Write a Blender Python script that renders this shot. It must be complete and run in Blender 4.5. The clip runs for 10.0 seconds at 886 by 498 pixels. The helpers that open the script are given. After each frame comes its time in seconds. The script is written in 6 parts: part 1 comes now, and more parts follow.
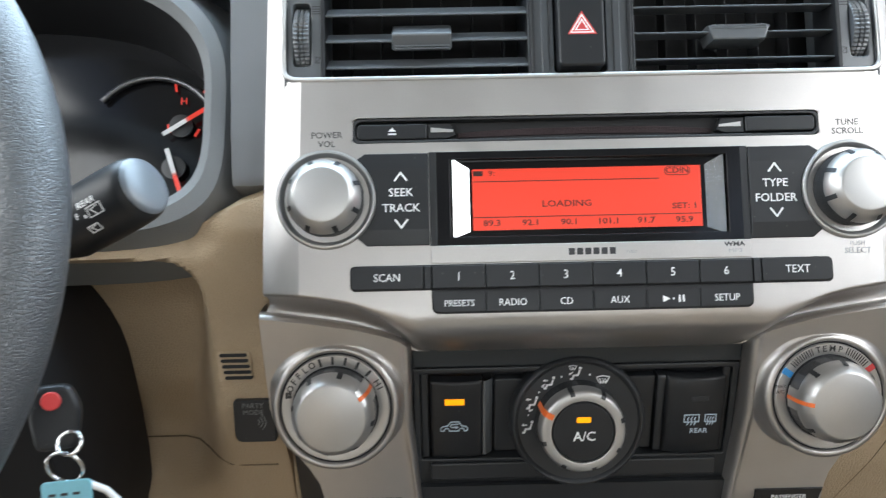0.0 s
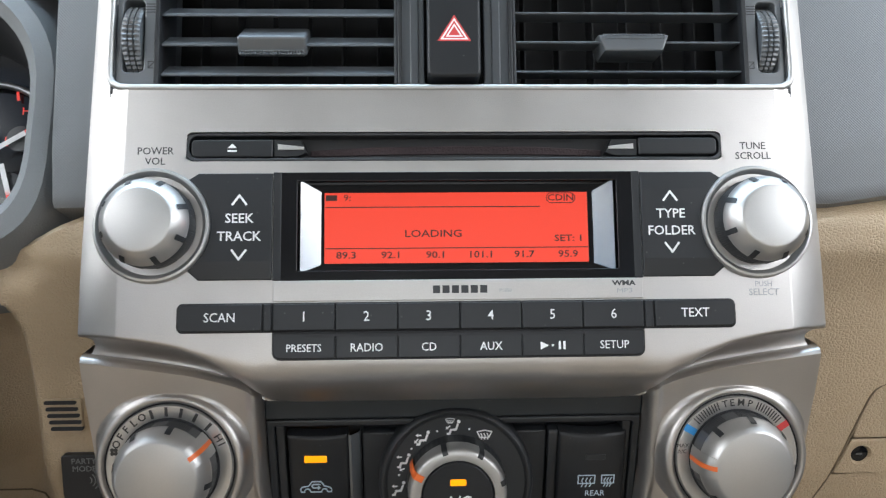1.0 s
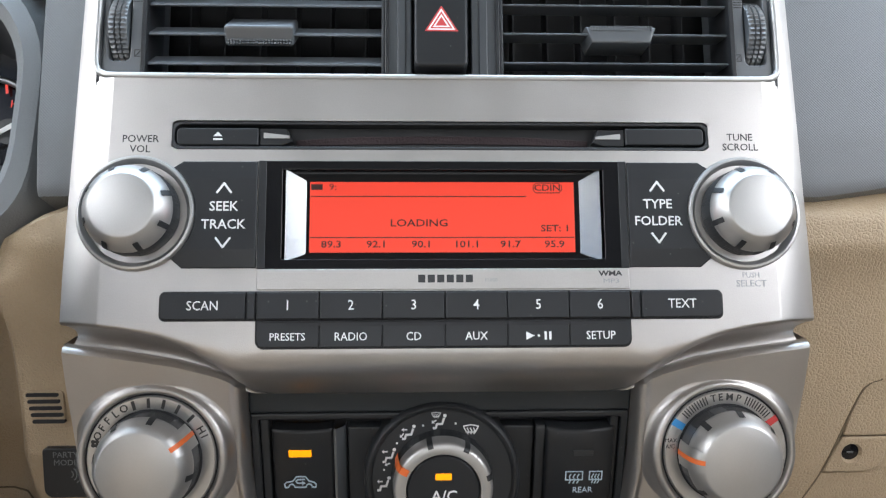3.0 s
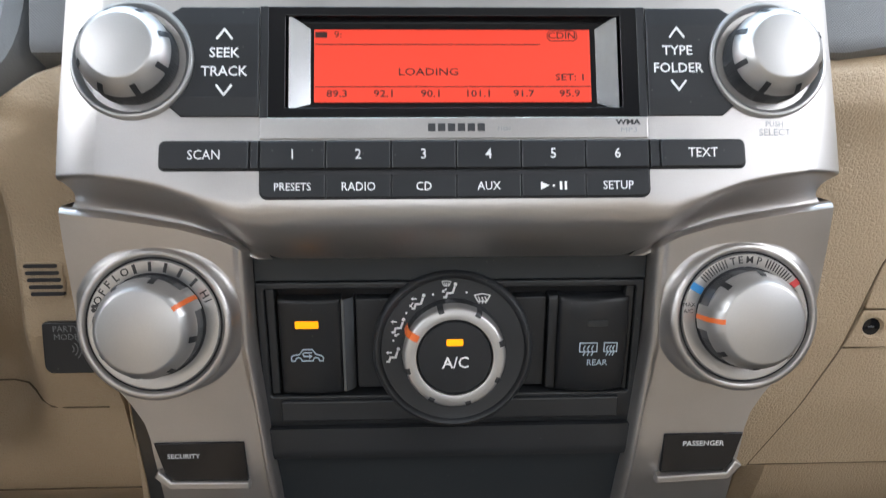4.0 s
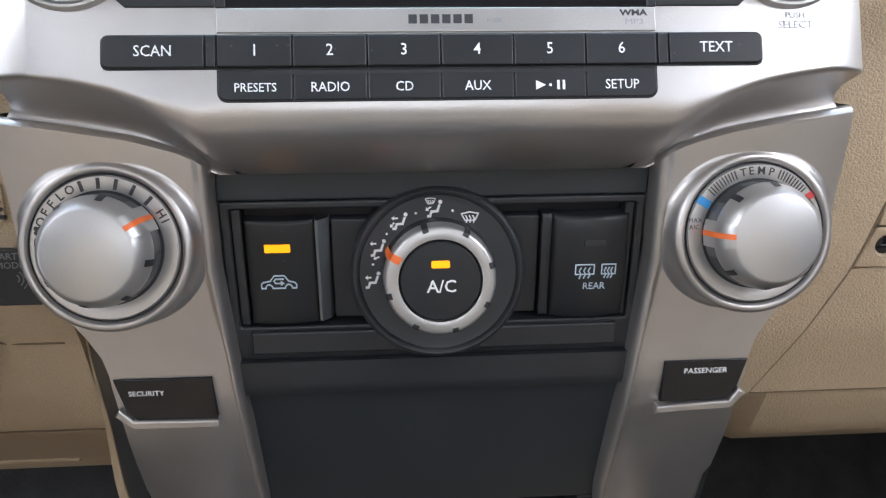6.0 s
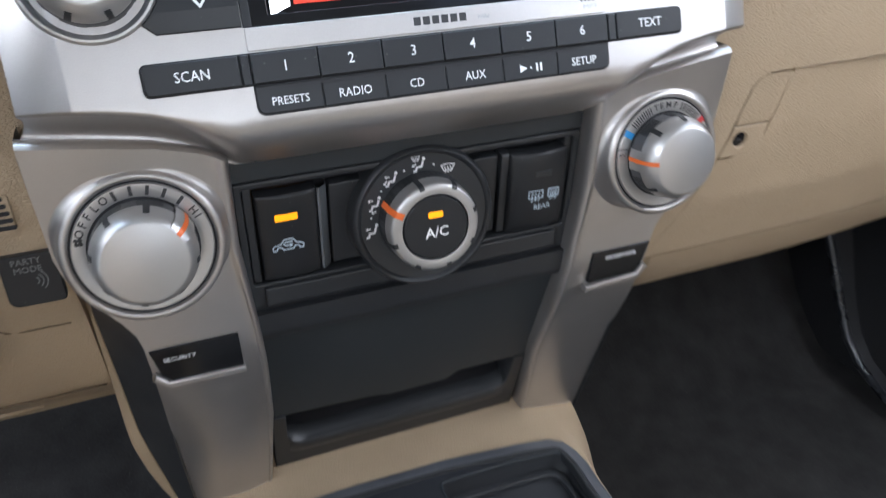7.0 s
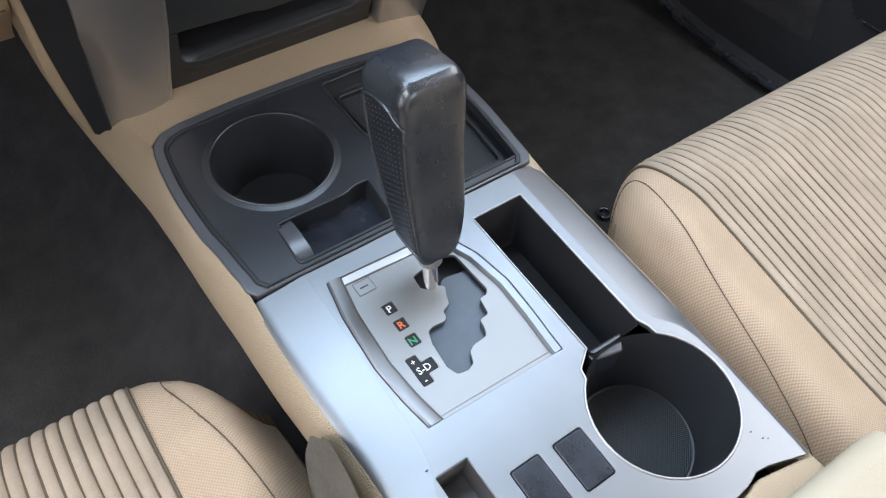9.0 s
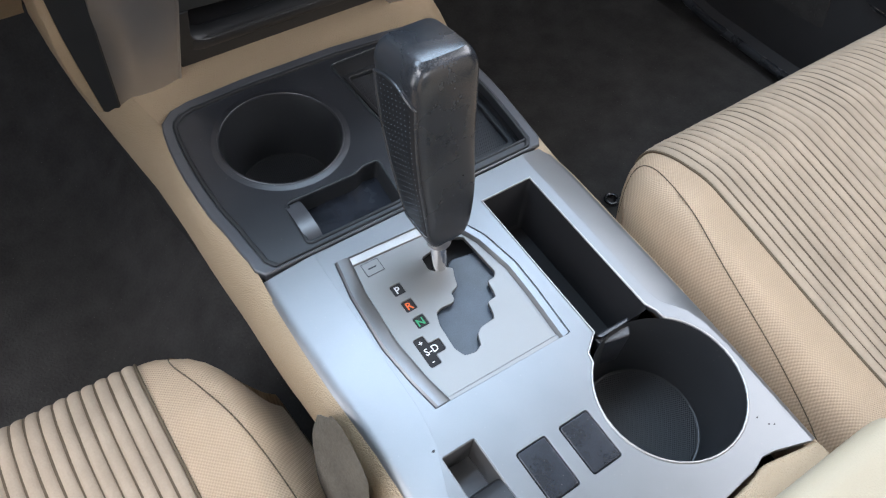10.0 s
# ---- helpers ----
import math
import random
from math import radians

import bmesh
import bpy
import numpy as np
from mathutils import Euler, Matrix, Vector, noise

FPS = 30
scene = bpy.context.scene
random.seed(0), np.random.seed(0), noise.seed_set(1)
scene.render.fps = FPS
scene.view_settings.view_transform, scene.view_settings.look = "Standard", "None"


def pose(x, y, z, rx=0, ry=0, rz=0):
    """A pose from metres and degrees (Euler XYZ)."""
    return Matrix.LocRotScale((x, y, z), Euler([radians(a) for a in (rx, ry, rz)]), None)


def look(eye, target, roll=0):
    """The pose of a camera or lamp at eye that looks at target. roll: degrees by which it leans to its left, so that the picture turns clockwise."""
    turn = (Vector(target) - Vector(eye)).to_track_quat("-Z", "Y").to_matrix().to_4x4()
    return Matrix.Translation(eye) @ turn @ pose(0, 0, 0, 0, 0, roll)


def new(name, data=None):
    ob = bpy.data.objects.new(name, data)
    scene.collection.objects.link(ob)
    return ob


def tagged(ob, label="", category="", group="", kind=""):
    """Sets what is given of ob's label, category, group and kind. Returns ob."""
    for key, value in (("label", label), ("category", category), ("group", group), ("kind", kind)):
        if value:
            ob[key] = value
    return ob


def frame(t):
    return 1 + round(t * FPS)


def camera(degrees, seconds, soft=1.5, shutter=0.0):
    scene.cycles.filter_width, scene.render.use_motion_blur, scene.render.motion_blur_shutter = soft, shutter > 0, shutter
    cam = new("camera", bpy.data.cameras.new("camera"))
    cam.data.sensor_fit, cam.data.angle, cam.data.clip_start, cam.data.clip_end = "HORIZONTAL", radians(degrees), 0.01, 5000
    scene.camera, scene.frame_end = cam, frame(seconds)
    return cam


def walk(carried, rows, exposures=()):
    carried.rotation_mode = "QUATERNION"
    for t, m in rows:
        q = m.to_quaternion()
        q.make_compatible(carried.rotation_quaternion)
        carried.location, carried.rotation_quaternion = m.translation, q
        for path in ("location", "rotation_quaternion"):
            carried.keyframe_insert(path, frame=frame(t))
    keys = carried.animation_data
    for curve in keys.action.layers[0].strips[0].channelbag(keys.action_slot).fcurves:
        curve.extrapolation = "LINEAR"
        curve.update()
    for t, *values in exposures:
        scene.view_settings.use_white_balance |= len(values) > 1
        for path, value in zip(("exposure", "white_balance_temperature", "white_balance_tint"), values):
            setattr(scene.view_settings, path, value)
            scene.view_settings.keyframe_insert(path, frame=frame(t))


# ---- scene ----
cam = camera(60.0, 10.0, soft=1.2, shutter=0.3)
METRES, EYE, TILT, LEAN, TURN = 0.53, 0.80, -12.0, 1.1, -0.9
ROWS = [
    (0.0, 0.0, 0.0, 0.0, -0.0, 0.0, -0.0),
    (0.5, 0.0779, 0.0695, 0.006, -0.73, 1.08, -0.37),
    (1.0, 0.1215, 0.1069, 0.0125, -1.48, 1.77, -0.75),
    (1.5, 0.1306, 0.115, 0.0087, -1.88, 2.2, -0.95),
    (2.0, 0.1303, 0.1164, 0.0063, -2.16, 2.45, -1.17),
    (3.5, 0.1226, 0.1005, -0.0612, -1.57, 2.56, -0.92),
    (4.0, 0.1273, 0.1423, -0.1209, -1.53, 1.28, -0.68),
    (4.5, 0.1283, 0.1921, -0.1479, -1.9, -0.13, -0.41),
    (5.0, 0.1282, 0.208, -0.1581, -2.11, -0.84, -0.27),
    (5.5, 0.1276, 0.2071, -0.159, -2.18, -1.06, -0.48),
    (7.0, -0.0812, 0.1414, -0.0013, -20.05, -16.76, 4.44),
    (7.5, -0.2003, 0.0319, 0.0279, -29.12, -27.7, 5.13),
    (8.0, -0.249, -0.0454, -0.0048, -32.35, -34.32, 5.04),
    (8.5, -0.245, -0.0595, -0.0359, -33.71, -37.73, 4.79),
    (9.0, -0.2496, -0.0568, -0.0422, -34.11, -39.44, 4.5),
    (9.5, -0.2534, -0.0566, -0.0438, -33.85, -40.14, 4.27),
    (10.0, -0.258, -0.0546, -0.0469, -33.43, -40.42, 4.02),
]
path = [(t, pose(-0.0865, 0, EYE, TILT, LEAN, TURN) @ pose(METRES * x, METRES * y, METRES * z, 90 + pitch, roll, yaw)) for t, x, y, z, yaw, pitch, roll in ROWS]
path += [(3.3, look((-0.015, 0.050, 0.769), (0.061, 2.025, 0.460), 0.2)), (5.7, look((-0.018, 0.091, 0.694), (0.073, 2.034, 0.229), -0.1)), (6.8, look((-0.092, 0.089, 0.757), (0.417, 1.840, -0.065), -1.8))]
walk(cam, sorted(path, key=lambda row: row[0]), exposures=[
    (0.0, -0.06, 6500, 7), (1.0, -0.12, 6475, 8), (2.0, -0.12, 6450, 9), (3.5, -0.02, 6450, 10), (4.5, 0.16, 6300, 11), (5.7, 0.24, 6250, 12),
    (7.0, 0.18, 6000, 11), (7.5, 0.16, 5950, 10), (8.0, 0.16, 6200, 11), (8.5, 0.11, 6350, 12), (9.0, 0.03, 6400, 13), (9.5, -0.06, 6400, 13), (10.0, -0.1, 6400, 13)])

# ---- light: bright hazy sky through the car's glass openings ----
world = bpy.data.worlds.new("sky")
scene.world = world
world.use_nodes = True
wn = world.node_tree
sky = wn.nodes.new("ShaderNodeTexSky")
sky.sky_type, sky.sun_disc = "NISHITA", False
sky.sun_elevation, sky.sun_rotation = radians(50), radians(150)
wn.links.new(sky.outputs["Color"], wn.nodes["Background"].inputs["Color"])
wn.nodes["Background"].inputs["Strength"].default_value = 0.15


def window_light(name, eye, target, w, h, power, color=(1, 1, 1)):
    data = bpy.data.lights.new(name, "AREA")
    data.shape, data.size, data.size_y, data.energy, data.color = "RECTANGLE", w, h, power, color
    ob = new(name, data)
    ob.matrix_world = look(eye, target)
    return ob


window_light("windshield_light", (0, 0.70, 1.20), (0, 0.12, 0.50), 1.36, 0.86, 36, (0.62, 0.81, 1.0))
window_light("left_window_light", (-0.77, 0.08, 1.08), (-0.1, 0.2, 0.5), 0.95, 0.42, 10.0, (0.97, 0.985, 1.0))
window_light("open_door_light", (-0.785, 0.38, 0.56), (-0.25, 0.42, 0.12), 0.38, 0.5, 2.4, (0.97, 0.985, 1.0))
window_light("right_window_light", (0.76, 0.08, 1.08), (0.0, 0.3, 0.6), 0.95, 0.42, 7.6, (0.97, 0.985, 1.0))
window_light("rear_window_light", (0, -1.9, 1.15), (0.0, 0.3, 0.65), 1.2, 0.45, 8, (0.97, 0.985, 1.0))


# ---- building helpers ----
def mm(*v):
    return [a * 0.001 for a in v]


def leaning(x, y, z, lean):
    """A frame with u to the right, v up along a face that leans back by that many degrees, w out of the face."""
    return pose(x, y, z, 90 - lean, 0, 0)


PANEL = leaning(0, 0.408, 0.697, 16.8)
LOWER = leaning(0, 0.438, 0.610, -7.7)
CONSOLE = leaning(0, 0.200, 0.345, 84.74)


def material(name, color, rough=0.5, metal=0.0, vary=0.06, grain=0.0, grain_size=0.001, stain=0.0, dots=0.0, dots_size=0.002, coat=0.0, weave=0.0, spec=0.5, dust=0.0, weave_axes="XY", weave_shade=0.78, weave_bump=0.35):
    """A surface with two scales of variation; sizes in metres."""
    m = bpy.data.materials.new(name)
    m.use_nodes = True
    nt = m.node_tree
    N, L = nt.nodes, nt.links
    b = N["Principled BSDF"]
    b.inputs["Roughness"].default_value, b.inputs["Metallic"].default_value = rough, metal
    b.inputs["Coat Weight"].default_value = coat
    b.inputs["Specular IOR Level"].default_value = spec
    tc = N.new("ShaderNodeTexCoord")
    big = N.new("ShaderNodeTexNoise")
    big.inputs["Scale"].default_value, big.inputs["Detail"].default_value = 28.0, 6.0
    small = N.new("ShaderNodeTexNoise")
    small.inputs["Scale"].default_value, small.inputs["Detail"].default_value = 0.9 / max(grain_size, 0.0004), 3.0
    L.new(tc.outputs["Object"], big.inputs["Vector"]), L.new(tc.outputs["Object"], small.inputs["Vector"])
    mix = N.new("ShaderNodeMix")
    mix.data_type = "RGBA"
    lo = [c * (1 - vary - stain) for c in color]
    hi = [min(1, c * (1 + vary)) for c in color]
    mix.inputs["A"].default_value, mix.inputs["B"].default_value = (*lo, 1), (*hi, 1)
    add = N.new("ShaderNodeMath")
    add.operation = "MULTIPLY_ADD"
    L.new(small.outputs["Fac"], add.inputs[0])
    add.inputs[1].default_value = 0.5
    half = N.new("ShaderNodeMath")
    half.operation = "MULTIPLY_ADD"
    L.new(big.outputs["Fac"], half.inputs[0])
    half.inputs[1].default_value, half.inputs[2].default_value = 1.2, -0.35
    L.new(half.outputs[0], add.inputs[2])
    add.use_clamp = True
    L.new(add.outputs[0], mix.inputs["Factor"])
    out = mix.outputs["Result"]
    if dust:
        speck = N.new("ShaderNodeTexVoronoi")
        speck.inputs["Scale"].default_value = 220.0
        L.new(tc.outputs["Object"], speck.inputs["Vector"])
        lim = N.new("ShaderNodeMapRange")
        lim.inputs["From Min"].default_value, lim.inputs["From Max"].default_value = 0.05, 0.12
        lim.inputs["To Min"].default_value, lim.inputs["To Max"].default_value = dust, 0.0
        L.new(speck.outputs["Distance"], lim.inputs["Value"])
        thin = N.new("ShaderNodeMath")
        thin.operation = "MULTIPLY"
        pick = N.new("ShaderNodeMapRange")
        pick.inputs["From Min"].default_value, pick.inputs["From Max"].default_value = 0.72, 0.76
        cc = N.new("ShaderNodeSeparateColor")
        L.new(speck.outputs["Color"], cc.inputs[0])
        L.new(cc.outputs[0], pick.inputs["Value"])
        L.new(lim.outputs[0], thin.inputs[0]), L.new(pick.outputs[0], thin.inputs[1])
        dm = N.new("ShaderNodeMix")
        dm.data_type = "RGBA"
        dm.inputs["B"].default_value = (0.45, 0.43, 0.4, 1)
        L.new(out, dm.inputs["A"]), L.new(thin.outputs[0], dm.inputs["Factor"])
        out = dm.outputs["Result"]
    L.new(out, b.inputs["Base Color"])
    rr = N.new("ShaderNodeMapRange")
    rr.inputs["To Min"].default_value, rr.inputs["To Max"].default_value = max(0.03, rough - 0.07), min(1, rough + 0.09)
    L.new(big.outputs["Fac"], rr.inputs["Value"]), L.new(rr.outputs[0], b.inputs["Roughness"])
    height = None
    if grain:
        height = (small.outputs["Fac"], grain, grain_size)
    if dots:
        vor = N.new("ShaderNodeTexVoronoi")
        vor.feature = "DISTANCE_TO_EDGE"
        vor.inputs["Scale"].default_value = 1.0 / dots_size
        wob = N.new("ShaderNodeTexNoise")
        wob.inputs["Scale"].default_value, wob.inputs["Detail"].default_value = 0.6 / dots_size, 2.0
        L.new(tc.outputs["Object"], wob.inputs["Vector"])
        push = N.new("ShaderNodeVectorMath")
        push.operation = "MULTIPLY_ADD"
        push.inputs[1].default_value = [dots_size * 1.1] * 3
        L.new(wob.outputs["Color"], push.inputs[0]), L.new(tc.outputs["Object"], push.inputs[2])
        L.new(push.outputs[0], vor.inputs["Vector"])
        crease = N.new("ShaderNodeMapRange")
        crease.interpolation_type = "SMOOTHSTEP"
        crease.inputs["From Max"].default_value = 0.22
        L.new(vor.outputs["Distance"], crease.inputs["Value"])
        height = (crease.outputs[0], dots, dots_size)
    if weave:
        sep = N.new("ShaderNodeSeparateXYZ")
        L.new(tc.outputs["Object"], sep.inputs[0])
        waves = []
        for axis in weave_axes:
            s = N.new("ShaderNodeMath")
            s.operation = "MULTIPLY"
            s.inputs[1].default_value = 2 * math.pi / weave
            L.new(sep.outputs[axis], s.inputs[0])
            w = N.new("ShaderNodeMath")
            w.operation = "SINE"
            L.new(s.outputs[0], w.inputs[0])
            waves.append(w)
        p = N.new("ShaderNodeMath")
        p.operation = "MULTIPLY"
        L.new(waves[0].outputs[0], p.inputs[0]), L.new(waves[1].outputs[0], p.inputs[1])
        height = (p.outputs[0], weave_bump, weave)
        shade = N.new("ShaderNodeMapRange")
        shade.inputs["From Min"].default_value, shade.inputs["To Min"].default_value, shade.inputs["To Max"].default_value = -1, weave_shade, 1.06
        L.new(p.outputs[0], shade.inputs["Value"])
        mul = N.new("ShaderNodeMix")
        mul.data_type, mul.blend_type = "RGBA", "MULTIPLY"
        mul.inputs["Factor"].default_value = 1.0
        L.new(out, mul.inputs["A"]), L.new(shade.outputs[0], mul.inputs["B"])
        L.new(mul.outputs["Result"], b.inputs["Base Color"])
    if height:
        bump = N.new("ShaderNodeBump")
        bump.inputs["Strength"].default_value = height[1]
        bump.inputs["Distance"].default_value = height[2] * 0.4
        L.new(height[0], bump.inputs["Height"]), L.new(bump.outputs[0], b.inputs["Normal"])
    return m


def glowing(name, color, strength):
    m = bpy.data.materials.new(name)
    m.use_nodes = True
    b = m.node_tree.nodes["Principled BSDF"]
    b.inputs["Base Color"].default_value = (*[c * 0.5 for c in color], 1)
    b.inputs["Emission Color"].default_value, b.inputs["Emission Strength"].default_value = (*color, 1), strength
    b.inputs["Roughness"].default_value = 0.3
    return m


def part(name, bm, mat, parent, label="", sharp=38):
    me = bpy.data.meshes.new(name)
    if isinstance(bm, bpy.types.Mesh):
        me = bm
        me.name = name
    else:
        bm.to_mesh(me)
        bm.free()
    me.materials.clear()
    for x in mat if isinstance(mat, (list, tuple)) else [mat]:
        me.materials.append(x)
    flat = [not p.use_smooth for p in me.polygons]
    me.set_sharp_from_angle(angle=radians(sharp))
    for p, f in zip(me.polygons, flat):
        p.use_smooth = not f
    ob = new(name, me)
    if parent:
        ob.parent = parent
    return ob


def thing(name, m, label, category, group="", kind=""):
    ob = new(name)
    ob.empty_display_size = 0.01
    ob.matrix_world = m
    return tagged(ob, label, category, group, kind)


def rrect(u0, v0, u1, v1, r=1.0, n=5):
    """A rounded rectangle in mm; r is one radius or four (lower left, lower right, upper right, upper left)."""
    rs = r if isinstance(r, (list, tuple)) else [r] * 4
    pts = []
    for (cx, cy, sx, sy), rad, a0 in zip(((u0, v0, 1, 1), (u1, v0, -1, 1), (u1, v1, -1, -1), (u0, v1, 1, -1)), rs, (180, 270, 0, 90)):
        if rad <= 0.01:
            pts.append((cx, cy))
            continue
        for i in range(n + 1):
            a = radians(a0 + 90 * i / n)
            pts.append((cx + sx * rad + rad * math.cos(a), cy + sy * rad + rad * math.sin(a)))
    return pts


def ring(cu, cv, r, n=48, a0=0, a1=360):
    full = abs(a1 - a0) >= 360
    k = n if full else n + 1
    return [(cu + r * math.cos(radians(a0 + (a1 - a0) * i / n)), cv + r * math.sin(radians(a0 + (a1 - a0) * i / n))) for i in range(k)]


def rounded(pts, r=1.6, n=3):
    out = []
    for i, b in enumerate(pts):
        a, c = Vector(pts[i - 1]), Vector(pts[(i + 1) % len(pts)])
        b = Vector(b)
        d1, d2 = (a - b), (c - b)
        k = min(r, d1.length * 0.45, d2.length * 0.45)
        p, q = b + d1.normalized() * k, b + d2.normalized() * k
        for j in range(n + 1):
            t = j / n
            v = p * (1 - t) ** 2 + b * 2 * t * (1 - t) + q * t * t
            out.append((v.x, v.y))
    return out


def slab(outline, w0, w1, bev=0.4, holes=(), m=None, steps=2):
    """A plate between w0 and w1 (mm) with rounded edges and holes through it, as a bmesh in metres."""
    c = bpy.data.curves.new("slab", "CURVE")
    c.dimensions, c.fill_mode = "2D", "BOTH"
    bev = min(bev, (w1 - w0) * 0.49)
    c.extrude, c.bevel_depth, c.offset, c.bevel_resolution = ((w1 - w0) / 2 - bev) * 0.001, bev * 0.001, -bev * 0.001, steps
    for pts in (outline, *holes):
        s = c.splines.new("POLY")
        s.points.add(len(pts) - 1)
        s.use_cyclic_u = True
        for p, q in zip(s.points, pts):
            p.co = (q[0] * 0.001, q[1] * 0.001, 0, 1)
    ob = bpy.data.objects.new("slab", c)
    me = bpy.data.meshes.new_from_object(ob)
    bm = bmesh.new()
    bm.from_mesh(me)
    bpy.data.objects.remove(ob), bpy.data.curves.remove(c), bpy.data.meshes.remove(me)
    bmesh.ops.remove_doubles(bm, verts=bm.verts, dist=1e-6)
    bmesh.ops.translate(bm, verts=bm.verts, vec=(0, 0, (w0 + w1) / 2 * 0.001))
    bmesh.ops.recalc_face_normals(bm, faces=bm.faces)
    for f in bm.faces:
        f.smooth = abs(f.normal.z) < 0.999
    if m is not None:
        bm.transform(m)
    return bm


def joined(*bms, m=None):
    out = bmesh.new()
    for b in bms:
        me = bpy.data.meshes.new("tmp")
        b.to_mesh(me)
        b.free()
        out.from_mesh(me)
        bpy.data.meshes.remove(me)
    if m is not None:
        out.transform(m)
    return out


def lathe(profile, cu=0, cv=0, seg=64, bumps=None, m=None):
    """Turns a profile of (radius, height) in mm round the w axis. bumps(angle, radius, height) may change the radius."""
    bm = bmesh.new()
    rows = []
    for r, h in profile:
        row = []
        if r < 0.001:
            row = [bm.verts.new(mm(cu, cv, h))] * seg
        else:
            for i in range(seg):
                a = 2 * math.pi * i / seg
                q = bumps(a, r, h) if bumps else r
                row.append(bm.verts.new(mm(cu + q * math.cos(a), cv + q * math.sin(a), h)))
        rows.append(row)
    for a, b in zip(rows, rows[1:]):
        for i in range(seg):
            j = (i + 1) % seg
            vs = []
            for v in (a[i], a[j], b[j], b[i]):
                if v not in vs:
                    vs.append(v)
            if len(vs) > 2:
                bm.faces.new(vs).smooth = True
    bmesh.ops.recalc_face_normals(bm, faces=bm.faces)
    if m is not None:
        bm.transform(m)
    return bm


def sheet(fn, us, vs, closed=False, keep=None):
    """A surface through fn(u, v) in metres."""
    bm = bmesh.new()
    g = [[bm.verts.new(fn(u, v)) for u in us] for v in vs]
    for j in range(len(vs) - 1):
        for i in range(len(us) - 1 + (1 if closed else 0)):
            k = (i + 1) % len(us)
            if keep and not keep((us[i] + us[k]) / 2, (vs[j] + vs[j + 1]) / 2):
                continue
            bm.faces.new((g[j][i], g[j][k], g[j + 1][k], g[j + 1][i])).smooth = True
    bmesh.ops.recalc_face_normals(bm, faces=bm.faces)
    return bm


def skirt(bm, vec):
    """Folds all open edges of a sheet back by vec, so that it has thickness."""
    edges = [e for e in bm.edges if e.is_boundary]
    made = bmesh.ops.extrude_edge_only(bm, edges=edges)["geom"]
    for f in made:
        if isinstance(f, bmesh.types.BMFace):
            f.smooth = True
    bmesh.ops.translate(bm, verts=[v for v in made if isinstance(v, bmesh.types.BMVert)], vec=vec)
    bmesh.ops.recalc_face_normals(bm, faces=bm.faces)
    return bm


def tube(points, r, closed=False, res=6):
    c = bpy.data.curves.new("tube", "CURVE")
    c.dimensions, c.bevel_depth, c.bevel_resolution, c.use_fill_caps = "3D", r, res, True
    s = c.splines.new("POLY")
    s.points.add(len(points) - 1)
    s.use_cyclic_u = closed
    for p, q in zip(s.points, points):
        p.co = (*q, 1)
    ob = bpy.data.objects.new("tube", c)
    me = bpy.data.meshes.new_from_object(ob)
    bm = bmesh.new()
    bm.from_mesh(me)
    bpy.data.objects.remove(ob), bpy.data.curves.remove(c), bpy.data.meshes.remove(me)
    return bm


def letters(body, size, u, v, w, align="CENTER", wide=1.0, turn=0.0, bold=0.0, depth=0.08):
    """Words as a thin raised mesh; size and places in mm."""
    c = bpy.data.curves.new("letters", "FONT")
    c.body, c.size, c.align_x, c.align_y = body, size * 0.001, align, "CENTER"
    c.extrude, c.resolution_u, c.offset = depth * 0.001, 2, bold * 0.001
    ob = bpy.data.objects.new("letters", c)
    me = bpy.data.meshes.new_from_object(ob)
    bpy.data.objects.remove(ob), bpy.data.curves.remove(c)
    me.transform(Matrix.Translation(mm(u, v, w)) @ pose(0, 0, 0, 0, 0, turn) @ Matrix.Diagonal((wide, 1, 1, 1)))
    bm = bmesh.new()
    bm.from_mesh(me)
    bpy.data.meshes.remove(me)
    return bm


def bar(u0, v0, u1, v1, w, thick=0.15, turn=0.0):
    """A thin printed bar in mm."""
    bm = slab(rrect(u0, v0, u1, v1, 0.05, 1), w - 0.1, w + thick, 0.02)
    if turn:
        c = Vector(mm((u0 + u1) / 2, (v0 + v1) / 2, 0))
        bm.transform(Matrix.Translation(c) @ pose(0, 0, 0, 0, 0, turn) @ Matrix.Translation(-c))
    return bm


def stroke(points, width, w):
    """A thin printed line through points in mm."""
    out = []
    for (a, b), (c, d) in zip(points, points[1:]):
        n = math.hypot(c - a, d - b) or 1
        x, y = -(d - b) / n * width / 2, (c - a) / n * width / 2
        ex, ey = (c - a) / n * width * 0.3, (d - b) / n * width * 0.3
        bm = bmesh.new()
        lo = [bm.verts.new(mm(p, q, w - 0.1)) for p, q in ((a + x - ex, b + y - ey), (a - x - ex, b - y - ey), (c - x + ex, d - y + ey), (c + x + ex, d + y + ey))]
        hi = [bm.verts.new(v.co + Vector((0, 0, 0.00022))) for v in lo]
        bm.faces.new(hi)
        for i in range(4):
            bm.faces.new((lo[i], lo[(i + 1) % 4], hi[(i + 1) % 4], hi[i]))
        out.append(bm)
    bm = joined(*out)
    bmesh.ops.recalc_face_normals(bm, faces=bm.faces)
    return bm


def curve_at(table, x):
    """Smooth value between the rows of a table of (x, value)."""
    if x <= table[0][0]:
        return table[0][1]
    for (a, p), (b, q) in zip(table, table[1:]):
        if x <= b:
            t = (x - a) / (b - a)
            return p + (q - p) * t
    return table[-1][1]


